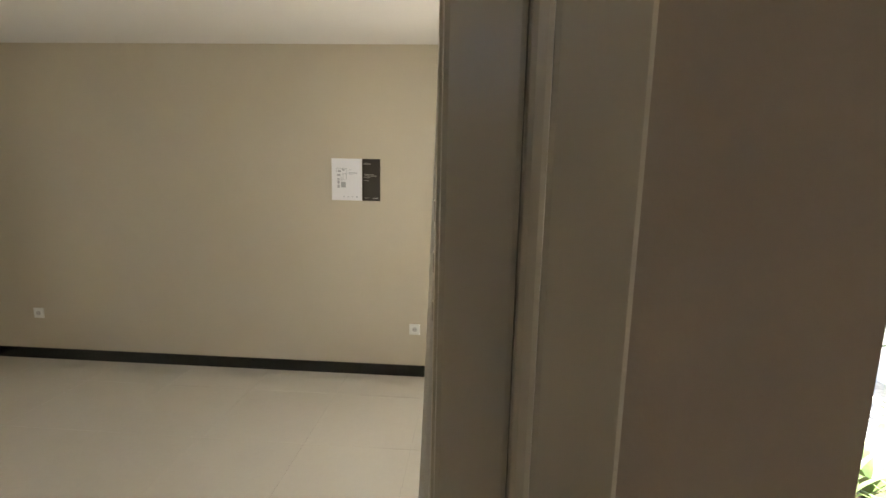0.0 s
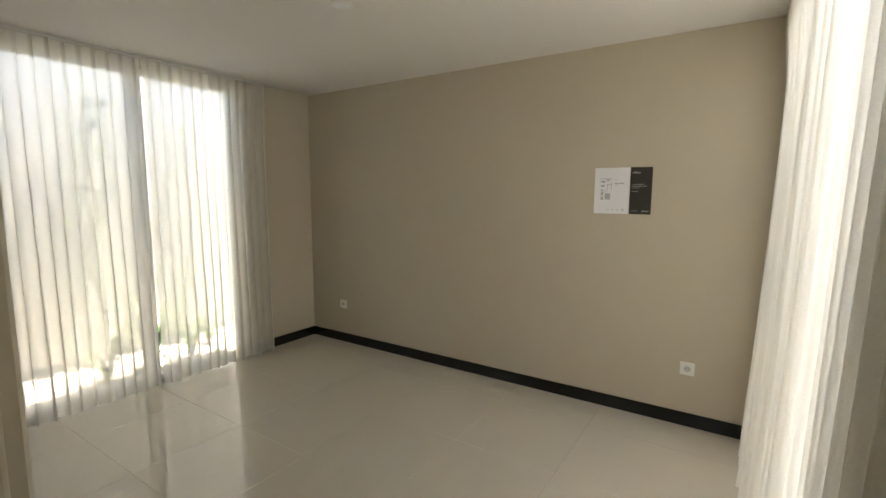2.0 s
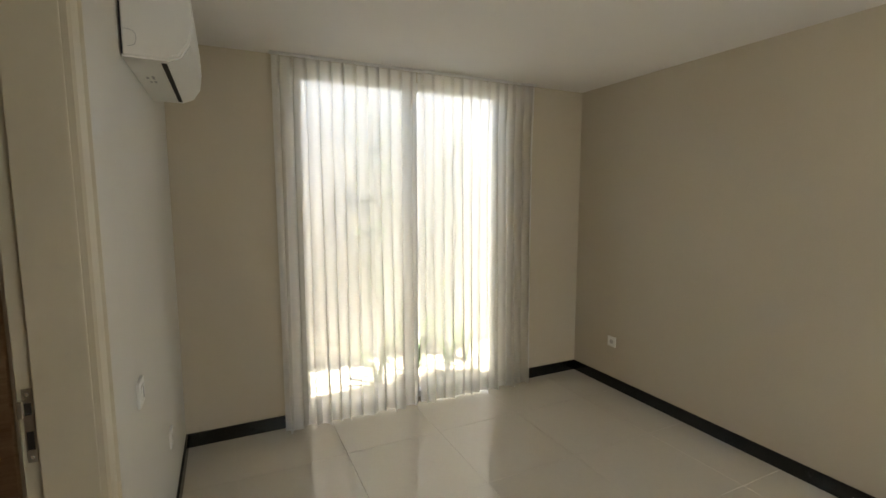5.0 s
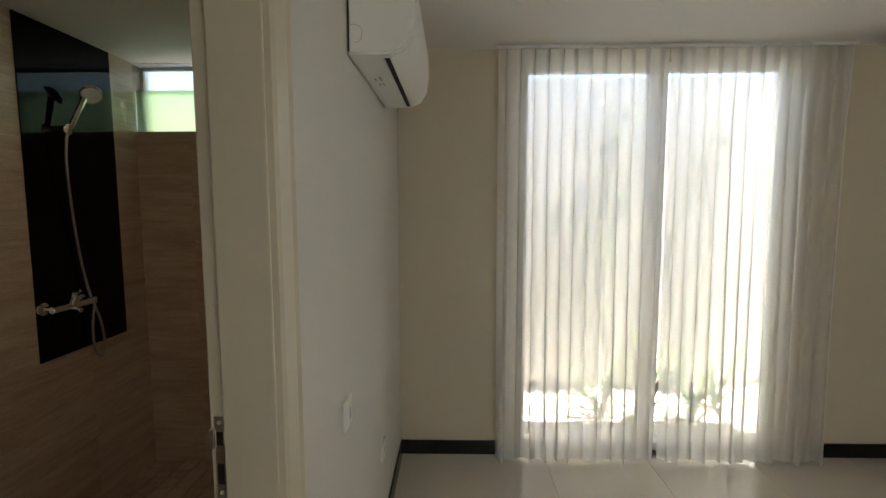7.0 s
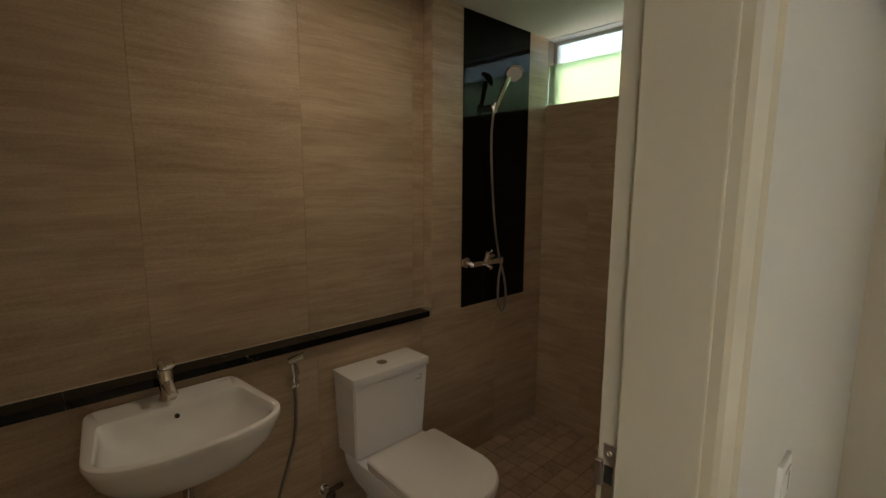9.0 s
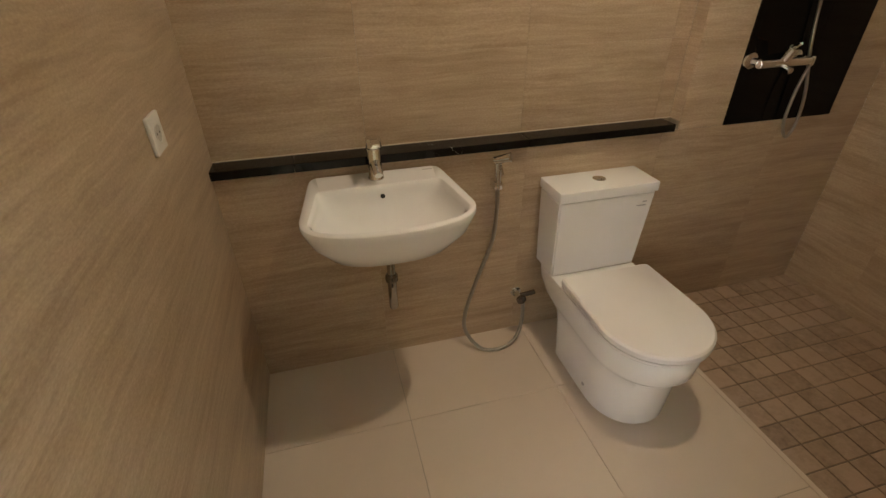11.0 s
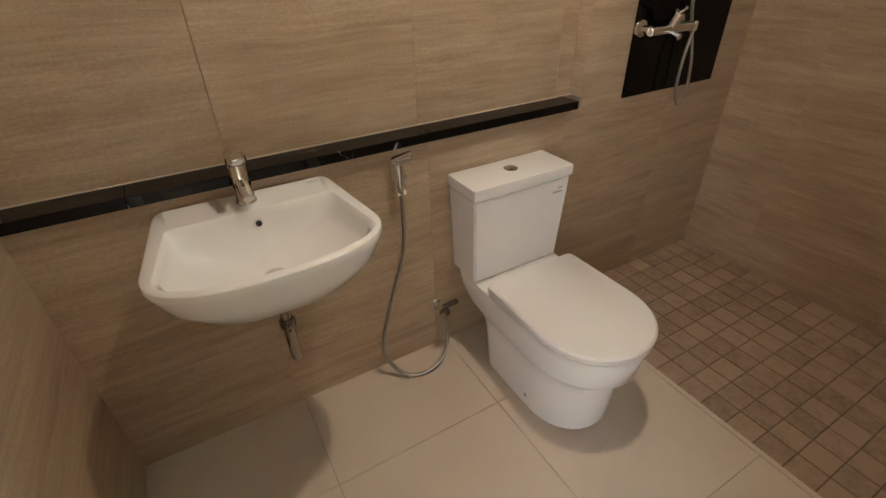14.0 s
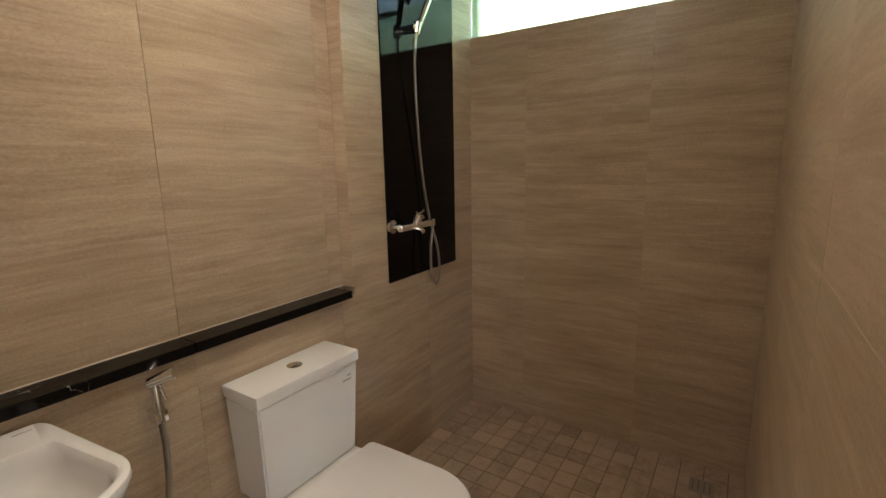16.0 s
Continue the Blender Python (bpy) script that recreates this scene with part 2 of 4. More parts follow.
def loft(rings, cap=True):
    bm = bmesh.new()
    vs = [[bm.verts.new(p) for p in r] for r in rings]
    n = len(vs[0])
    for a, b in zip(vs, vs[1:]):
        for i in range(n):
            bm.faces.new((a[i], a[(i + 1) % n], b[(i + 1) % n], b[i]))
    if cap:
        bm.faces.new(vs[0])
        bm.faces.new(list(reversed(vs[-1])))
    return bm


def turned(profile, axis_m, n=20):
    """A body turned round its own z: profile of (radius, height), set by the pose axis_m."""
    rings = [[axis_m @ Vector((r * math.cos(2 * math.pi * i / n), r * math.sin(2 * math.pi * i / n), z)) for i in range(n)] for r, z in profile]
    return loft(rings)


def rod(a, b, r, n=14, r2=None):
    a, b = Vector(a), Vector(b)
    q = (b - a).to_track_quat("Z", "Y").to_matrix().to_4x4()
    e = min(r * 0.3, 0.003)
    r2 = r if r2 is None else r2
    L = (b - a).length
    return turned([(r - e, 0), (r, e), (r2, L - e), (r2 - e, L)], Matrix.Translation(a) @ q, n)


def tube(points, r, n=10, steps=12):
    """A hose along a smooth line through the points."""
    P = [Vector(p) for p in points]
    line = []
    for i in range(len(P) - 1):
        p0, p1, p2, p3 = P[max(i - 1, 0)], P[i], P[i + 1], P[min(i + 2, len(P) - 1)]
        for k in range(steps):
            u = k / steps
            line.append(0.5 * ((2 * p1) + (p2 - p0) * u + (2 * p0 - 5 * p1 + 4 * p2 - p3) * u * u + (3 * p1 - p0 - 3 * p2 + p3) * u ** 3))
    line.append(P[-1])
    rings, ref = [], Vector((0.3, 1, 0.1)).normalized()
    for i, p in enumerate(line):
        d = (line[min(i + 1, len(line) - 1)] - line[max(i - 1, 0)]).normalized()
        side = d.cross(ref).normalized()
        up = side.cross(d)
        ref = up
        rings.append([p + r * (math.cos(2 * math.pi * k / n) * side + math.sin(2 * math.pi * k / n) * up) for k in range(n)])
    return loft(rings)


def pieces(name, data, places, parent):
    for p in places:
        ob = new(name, data)
        ob.location = p
        ob.parent = parent
        ob.matrix_parent_inverse = parent.matrix_world.inverted()


# ---- plan ----
XW, XE, YS, YN, ZC = -3.554, 0.30, 0.195, 3.226, 2.39     # bedroom faces
BXW, BXE, BYS, BYN, BZ, BZC = -3.692, -0.916, -1.43, 0.0, -0.134, 2.376    # bathroom faces

# ---- walls, floors, ceilings ----
structure("wall_north", boxes((-3.85, 0.45, YN, YN + 0.15, -0.3, 2.6)), PAINT, "greige painted bedroom wall with black skirting")
structure("wall_west", boxes((XW - 0.15, XW, YS, 0.90, -0.3, 2.6), (XW - 0.15, XW, 2.47, YN, -0.3, 2.6), (XW - 0.15, XW, 0.90, 2.47, 2.33, 2.6), (XW - 0.15, XW, 0.90, 2.47, -0.3, 0.0)), PAINT, "greige painted wall round the garden window")
structure("wall_east", boxes((XE, 0.45, 0.3055, 0.92, -0.3, 2.6), (XE, 0.45, 3.05, YN, -0.3, 2.6), (XE, 0.45, 0.92, 3.05, 2.32, 2.6), (XE, 0.45, 0.92, 3.05, -0.3, 0.0)), PAINT, "greige painted wall behind a long sheer curtain")
structure("wall_partition", boxes((-3.85, -1.83, 0.006, YS, -0.3, 2.6), (-1.83, -1.707, 0.068, YS, -0.3, 2.6), (-0.86, -0.47, 0.09, YS, -0.3, 2.6), (-1.707, -0.86, 0.068, YS, 2.105, 2.6), (-1.83, -0.86, 0.006, 0.068, 2.105, 2.6), (-0.47, 0.295, 0.09, YS, 2.16, 2.6)), WHITEWALL, "pale painted wall with two door openings")
structure("wall_corner", boxes((0.291, 0.45, 0.160, 0.305, -0.3, 2.6)), BROWNWALL, "rendered wall end beside the entrance door, shade in its brown")
structure("wall_bath_east", boxes((BXE + 0.008, -0.80, BYS - 0.25, 0.006, -0.3, 2.6), (-0.86, -0.80, 0.006, 0.09, -0.3, 2.6)), WHITEWALL, "wall behind travertine tiles beside the washbasin")
structure("wall_bath_south", boxes((-3.85, -0.80, BYS - 0.25, BYS - 0.078, -0.3, 2.6), (-3.85, BXE, BYS - 0.078, BYS - 0.008, -0.3, 0.772), (-3.85, -2.716, BYS - 0.078, BYS - 0.008, 0.772, 2.6)), GROUT, "tiled wall with a shallow recess above a ledge")
structure("wall_bath_west", boxes((-3.85, BXW - 0.008, BYS - 0.078, 0.006, -0.3, 1.964), (-3.85, BXW - 0.008, BYS - 0.078, 0.006, 2.372, 2.6)), OUTWALL, "tiled shower wall under a high window")
structure("ceiling_bedroom", boxes((XW, XE, YS, YN, ZC, ZC + 0.1)), CEIL, "plain white painted bedroom ceiling", "ceiling")
structure("ceiling_bathroom", boxes((BXW - 0.1, BXE, BYS - 0.078, 0.006, BZC, BZC + 0.1)), CEIL, "plain white painted bathroom ceiling", "ceiling")
# the slab's eastern eave is unseen, added to shade the east window
structure("roof_slab", boxes((-3.95, 0.95, BYS - 0.3, YN + 0.2, 2.6, 2.75)), OUTWALL, "flat concrete roof slab with an added eave shading the east window", "roof")
floor = structure("floor", boxes((XW - 0.15, 0.45, 0.10, YN, -0.10, -0.004)), PALEGROUT, "polished cream porcelain tile floor with thin joints", "floor")
bath_floor = structure("floor_bathroom", boxes((-2.70, BXE, BYS, 0.10, BZ - 0.08, BZ - 0.004)), GROUT, "matt cream tile bathroom floor", "floor")
shower_floor = structure("floor_shower", boxes((BXW, -2.70, BYS, 0.006, BZ - 0.08, BZ - 0.0135)), DGROUT, "sunken shower floor of small brown stone tiles", "floor")
structure("floor_threshold", boxes((-1.70, -0.90, 0.006, 0.10, BZ, -0.001), bevel=0.002), MARBLE, "black stone door threshold", "threshold")
structure("porch_floor", boxes((-0.9, 0.9, -3.0, 0.10, -0.12, -0.006)), BFLOOR, "tiled porch floor outside the bedroom door", "floor")
# unseen walls and roof added to keep daylight off the entrance
structure("porch_light_block", boxes((-0.80, -0.70, -3.0, 0.09, -0.3, 2.6), (-0.8, 0.9, -3.1, -3.0, -0.3, 2.33), (0.85, 0.95, -3.0, 0.12, -0.3, 2.6)), BROWNWALL, "unseen rendered wall added to darken the porch")
structure("porch_shade_roof", boxes((-0.80, 0.449, -3.1, 0.14, 2.45, 2.58), (0.451, 1.1, -3.1, 0.30, 2.45, 2.58)), OUTWALL, "unseen flat roof added over the entrance for shade", "roof")

# skirting
for nm, b in (("baseboard_north", (XW, XE, YN - 0.012, YN, 0.0, 0.086)), ("baseboard_west", (XW, XW + 0.012, YS + 0.012, 0.90, 0.0, 0.086)),
              ("baseboard_west_corner", (XW, XW + 0.012, 2.47, YN - 0.012, 0.0, 0.086)), ("baseboard_south", (XW, -1.735, YS, YS + 0.012, 0.0, 0.086))):
    structure(nm, boxes(b, bevel=0.002), BLACKSKIRT, "black polished stone skirting board", "baseboard")


# ---- door frames ----
def door_frame(name, x0, x1, y0, y1, top, rebate, label, face_w=0.085):
    """A lining with a rebate on the side away from the bedroom, and a moulded casing on the bedroom wall."""
    d = thing(name, (x0, y0, 0), label, "door frame", kind="structure")
    for nm, a, b, s in (("jamb", x0 - 0.045, x0, 1), ("jamb", x1, x1 + 0.045, -1)):
        bm = boxes((a, b, rebate, y1, -0.13 if y0 < 0.1 else 0.0, top))
        c0, c1 = (a, b - 0.013) if s > 0 else (a + 0.013, b)
        box(bm, c0, c1, y0, rebate - 0.0005, -0.13 if y0 < 0.1 else 0.0, top)
        soften(bm, 0.0025)
        part(nm, bm, FRAME, d)
        if face_w == 0 and s < 0:
            continue
        # casing with a stepped profile
        s0 = x0 - 0.004 if s > 0 else x1 + 0.004
        w = -(face_w or 0.085) if s > 0 else face_w
        prof = [(0, 0), (0, 0.012), (0.10, 0.017), (0.18, 0.012), (0.30, 0.013), (0.80, 0.016), (0.88, 0.022), (1.0, 0.019), (1.0, 0)]
        rings = [[(s0 + w * u, y1 + v, z) for u, v in prof] for z in (0.0, top + 0.06)]
        part("casing", loft(rings), FRAME, d)
    part("head", boxes((x0 - 0.045, x1 + 0.045, y0, y1, top, top + 0.045), bevel=0.002), FRAME, d)
    part("casing", boxes((x0 - 0.004 + 0.0, x1 + 0.004, y1, y1 + 0.016, top + 0.004, top + 0.065), bevel=0.002), FRAME, d)
    return d


bath_frame = door_frame("door_frame_1", -1.662, -0.92, 0.066, YS, 2.06, 0.097, "cream gloss painted bathroom door frame with a steel strike plate")
main_frame = door_frame("door_frame_2", -0.40, 0.245, 0.165, YS, 2.10, 0.178, "cream gloss painted entrance door frame with a bare steel hinge", 0)
part("jamb", boxes((0.2442, 0.2905, 0.1635, 0.306, 0, 2.099), bevel=0.003), FRAME, main_frame)
part("jamb", boxes((-0.445, -0.3990, 0.095, 0.194, 0, 2.099), bevel=0.003), FRAME, main_frame)
# outer casing of the entrance
for a, b, y in ((0.247, 0.283, 0.152), (0.283, 0.293, 0.145), (0.293, 0.335, 0.150)):
    part("outer_casing", boxes((a, b, y, 0.1645 if a < 0.28 else 0.1595, 0, 2.16), bevel=0.003), FRAME, main_frame, "shaded cream outer casing")

# hinge on the entrance jamb
hy, hz = 0.302, 1.383
part("hinge", boxes((0.2420, 0.2448, hy - 0.030, hy, hz, hz + 0.101), bevel=0.0008), STEEL, main_frame, "brushed steel butt hinge with four screw holes")
part("pin", rod((0.2380, hy + 0.005, hz + 0.001), (0.2380, hy + 0.005, hz + 0.100), 0.0056), STEEL, main_frame)
for k in range(5):
    z0 = hz + 0.101 * k / 5
    part("knuckle", rod((0.2380, hy + 0.005, z0 + 0.0004), (0.2380, hy + 0.005, z0 + 0.0198), 0.0068 if k % 2 == 0 else 0.0057), STEEL, main_frame)
for k, (yy, zz) in enumerate(((-0.012, 0.085), (-0.019, 0.061), (-0.012, 0.037), (-0.019, 0.013))):
    part("screw_hole", rod((0.2412, hy + yy, hz + zz), (0.2424, hy + yy, hz + zz), 0.0032), DARK, main_frame)


def strike_plate(parent, x, y, z, h=0.16, w=0.018):
    part("strike_plate", boxes((x, x + 0.0025, y - w / 2, y + w / 2, z - h / 2, z + h / 2), bevel=0.0008), STEEL, parent, "brushed steel strike plate")
    part("strike_lip", boxes((x + 0.0005, x + 0.009, y - w / 2 - 0.008, y - w / 2 + 0.001, z + 0.020, z + 0.055), bevel=0.001), STEEL, parent)
    for z0, z1 in ((0.024, 0.050), (-0.052, -0.012)):
        part("latch_slot", boxes((x + 0.0022, x + 0.0031, y - 0.006, y + 0.006, z + z0, z + z1)), DARK, parent)
    for zz in (0.068, -0.068):
        part("screw", rod((x + 0.0020, y, z + zz), (x + 0.0034, y, z + zz), 0.0035), CHROME, parent)


strike_plate(bath_frame, -1.6755, 0.0835, 1.045)
strike_plate(main_frame, -0.3992, 0.172, 1.10, w=0.02)


# ---- windows ----
def glazed_door(name, x, y0, y1, z1, mid, label):
    w = thing(name, (x, (y0 + y1) / 2, 0), label, "window", kind="structure")
    d = 0.035
    for nm, b in (("window_frame", (x - d, x + d, y0, y0 + 0.05, 0.0, z1)), ("window_frame", (x - d, x + d, y1 - 0.05, y1, 0.0, z1)),
                  ("window_frame", (x - d, x + d, y0 + 0.05, y1 - 0.05, z1 - 0.05, z1)), ("window_frame", (x - d, x + d, y0 + 0.05, y1 - 0.05, 0.0, 0.045)),
                  ("mullion", (x - d * 0.8, x + d * 0.8, mid - 0.05, mid + 0.05, 0.045, z1 - 0.05))):
        part(nm, boxes(b, bevel=0.003), ALU, w)
    for a, b in ((y0 + 0.05, mid - 0.05), (mid + 0.05, y1 - 0.05)):
        g = part("pane", boxes((x - 0.003, x + 0.003, a, b, 0.045, z1 - 0.05)), CLEAR, w)
        g.visible_shadow = False
    return w


glazed_door("window_1", XW - 0.09, 0.90, 2.47, 2.33, 1.705, "white aluminium sliding garden window behind sheer curtain")
glazed_door("window_2", 0.385, 0.92, 3.05, 2.32, 1.98, "white aluminium garden window behind a long sheer curtain")

# high shower window, a frosted lower pane and a set-back upper one
w3 = thing("window_3", (BXW, -0.7, 1.97), "high shower window with green frosted glass", "window", kind="structure")
part("window_frame", boxes((-3.80, -3.775, BYS, 0.006, 2.352, 2.372), bevel=0.002), ALU, w3)
part("window_frame", boxes((-3.80, -3.775, BYS - 0.01, BYS + 0.012, 1.966, 2.352), bevel=0.002), ALU, w3)
part("window_frame", boxes((-3.80, -3.775, -0.02, 0.006, 1.966, 2.352), bevel=0.002), ALU, w3)
for bb, mt in (((-3.792, -3.786, BYS + 0.012, -0.02, 2.21, 2.352), FROSTW), ((-3.712, -3.704, BYS + 0.004, 0.004, 1.968, 2.215), FROST)):
    part("pane", boxes(bb), mt, w3)


# ---- curtains ----
def curtain(name, start, end, base, lean, top, pitch, label, seed):
    """Pinch-pleated voile: sharp pleats at the heading that open to rounded folds at the hem. base: its plane in x, lean: how far the hem stands out."""
    rnd = random.Random(seed)
    th = thing(name, (base, (start + end) / 2, 0), label, "curtain")
    n = int((end - start) / pitch)
    nu, nz = n * 14, 26
    jit = [rnd.uniform(-0.22, 0.22) for _ in range(n + 2)]
    amp = [rnd.uniform(0.65, 1.25) for _ in range(n + 2)]
    bm = bmesh.new()
    grid = []
    for j in range(nz + 1):
        v = j / nz
        z = top - (top - 0.012) * v
        row = []
        for i in range(nu + 1):
            u = i / 14
            k = min(int(u), n)
            f = u - k
            y = start + (end - start) * i / nu
            pleat = math.exp(-((f - 0.5) / 0.09) ** 2)
            fold = math.cos(2 * math.pi * (u + jit[k] * v * math.sin(math.pi * f) * 0.6) - math.pi)
            body = 0.032 * amp[k] * (1 - math.exp(-abs(y - start) / 0.07) * (lean < 0)) * (0.35 + 0.65 * v) * fold + 0.006 * v * math.sin(u * 2.1 + 3 * v + seed)
            head = 0.032 * pleat
            s = min(1.0, max(0.0, (v - 0.02) / 0.16))
            s = s * s * (3 - 2 * s)
            x = base - 0.035 * lean / abs(lean) * math.exp(-abs(y - start) / 0.07) * (lean < 0) + lean * v * v + (1 if lean >= 0 else -1) * (head * (1 - s) + body * s)
            yy = y + 0.010 * v * math.sin(u * 1.3 + seed) + (0.021 * amp[k] * s * (0.55 + 0.45 * v)) * math.sin(2 * math.pi * u)
            zz = z + (0.010 * math.sin(u * 2.7 + seed) + 0.008 * fold if j == nz else 0)
            row.append(bm.verts.new((x, yy, max(zz, 0.003))))
        grid.append(row)
    for a, b in zip(grid, grid[1:]):
        for i in range(nu):
            bm.faces.new((a[i], a[i + 1], b[i + 1], b[i]))
    part("cloth", bm, SHEER, th, "white sheer voile in regular pleats", smooth=True)
    # heading band, a second layer of cloth with pinches
    bm = bmesh.new()
    rows = []
    for z in (top + 0.002, top - 0.10):
        row = []
        for i in range(nu + 1):
            u = i / 14
            f = u - int(u)
            sgn = 1 if lean >= 0 else -1
            row.append(bm.verts.new((base - sgn * 0.004 + sgn * 0.037 * math.exp(-((f - 0.5) / 0.09) ** 2), start + (end - start) * i / nu, z)))
        rows.append(row)
    for i in range(nu):
        bm.faces.new((rows[0][i], rows[0][i + 1], rows[1][i + 1], rows[1][i]))
    part("heading", bm, SHEER, th, "stiffened pleated heading tape", smooth=True)
    part("track", boxes((base - 0.012, base + 0.014, start - 0.01, end + 0.01, top + 0.006, top + 0.022), bevel=0.002), ALU, th, "slim white curtain track")
    return th


TOPZ = ZC - 0.024
curtain("curtain", 0.765, 1.70, -3.492, 0.03, TOPZ, 0.072, "white sheer pleated curtain hanging to the floor before the garden window", 3)
curtain("curtain", 1.71, 2.69, -3.492, 0.03, TOPZ, 0.072, "white sheer pleated curtain hanging to the floor before the garden window", 8)
curtain("curtain", 0.322, 3.19, 0.235, -0.05, TOPZ, 0.085, "long white sheer curtain hanging beside the entrance door", 5)


# ---- small wall fixtures ----
def socket(at, normal, label, size=0.08, kind="socket"):
    """A square plate with a round recess; normal: '-y', '+y' or '+x'/'-x'."""
    turn = {"-y": pose(0, 0, 0, 90, 0, 0), "+y": pose(0, 0, 0, 90, 0, 180), "-x": pose(0, 0, 0, 90, 0, -90)}[normal]
    th = thing("wall_socket" if kind == "socket" else "light_switch", at, label, "socket" if kind == "socket" else "switch", "wall sockets" if kind == "socket" else "")
    m = Matrix.Translation(at) @ turn
    h = size / 2

    def put(nm, bm, mt, lb=""):
        bm.transform(m)
        return part(nm, bm, mt, th, lb, smooth=True)

    put("plate", boxes((-h, h, -h, h, 0.0, 0.009), bevel=0.002), PLASTIC)
    if kind == "socket":
        put("collar", turned([(0.021, 0.0095), (0.0235, 0.0115), (0.0205, 0.0115), (0.0195, 0.0040)], Matrix.Identity(4), 24), PLASTIC)
        # flat disc whose grey paints the shade inside the recess
        put("recess", turned([(0.0193, 0.0092), (0.0193, 0.0097)], Matrix.Identity(4), 24), mat("socket_recess_shade", (0.50, 0.48, 0.45), 0.5), "round recess with its shade put into the grey")
        for s in (-1, 1):
            put("contact_hole", turned([(0.0025, 0.0098), (0.0025, 0.0102)], pose(0.0095 * s, 0, 0), 10), DARK)
    else:
        put("rocker", boxes((-h * 0.62, h * 0.62, -h * 0.55, h * 0.55, 0.0092, 0.0125), bevel=0.001), PLASTIC)
        put("mark", boxes((-0.008, 0.008, -0.018, 0.018, 0.0126, 0.0132)), INK)
    return th


socket((-3.122, YN, 0.374), "-y", "white wall socket above the black skirting")
socket((-0.142, YN, 0.370), "-y", "white wall socket above the black skirting")
socket((BXE - 0.001, -1.05, 1.045), "-x", "white wall socket on travertine tiles", 0.085)
socket((-2.182, YS, 0.896), "+y", "white rocker switch plate on pale wall", 0.085, "switch")
socket((-2.84, YS, 0.42), "+y", "white wall socket low on pale wall", 0.08)

# printed floor plan card on the north wall
poster = thing("poster", (-0.58, YN, 1.47), "white floor plan card with dark brown text panel on wall", "poster")
part("white_panel", boxes((-0.756, -0.536, YN - 0.006, YN, 1.320, 1.617)), PAPERW, poster, "white printed card")
part("dark_panel", boxes((-0.533, -0.404, YN - 0.006, YN, 1.320, 1.617)), PAPERB, poster, "dark brown printed card")


def bar(x, z, w, h, m=None):
    part("print", boxes((x, x + w, YN - 0.0075, YN - 0.0061, z - h, z)), m or INK, poster)


for k, (x, z, w, h) in enumerate(((0.035, 0.068, 0.075, 0.003), (0.035, 0.068, 0.002, 0.03), (0.108, 0.068, 0.002, 0.045), (0.045, 0.082, 0.022, 0.014), (0.075, 0.075, 0.020, 0.010),
                                  (0.082, 0.105, 0.026, 0.003), (0.082, 0.105, 0.003, 0.04), (0.106, 0.105, 0.003, 0.04), (0.040, 0.110, 0.025, 0.012), (0.040, 0.140, 0.018, 0.010),
                                  (0.042, 0.156, 0.016, 0.022), (0.042, 0.186, 0.016, 0.022), (0.068, 0.150, 0.034, 0.002), (0.068, 0.165, 0.034, 0.040), (0.068, 0.130, 0.002, 0.075),
                                  (0.125, 0.078, 0.02, 0.003), (0.125, 0.098, 0.06, 0.006), (0.125, 0.110, 0.03, 0.002), (0.085, 0.268, 0.012, 0.004), (0.115, 0.268, 0.012, 0.004), (0.145, 0.268, 0.012, 0.004), (0.178, 0.266, 0.010, 0.009))):
    bar(-0.756 + x, 1.617 - z, w, h)
for x, z, w, h in ((0.012, 0.034, 0.05, 0.004), (0.012, 0.028, 0.03, 0.002), (0.012, 0.108, 0.07, 0.002), (0.012, 0.118, 0.088, 0.003), (0.012, 0.130, 0.045, 0.002), (0.012, 0.152, 0.038, 0.002), (0.012, 0.275, 0.035, 0.002), (0.075, 0.275, 0.042, 0.004)):
    bar(-0.533 + x, 1.617 - z, w, h, INKW)


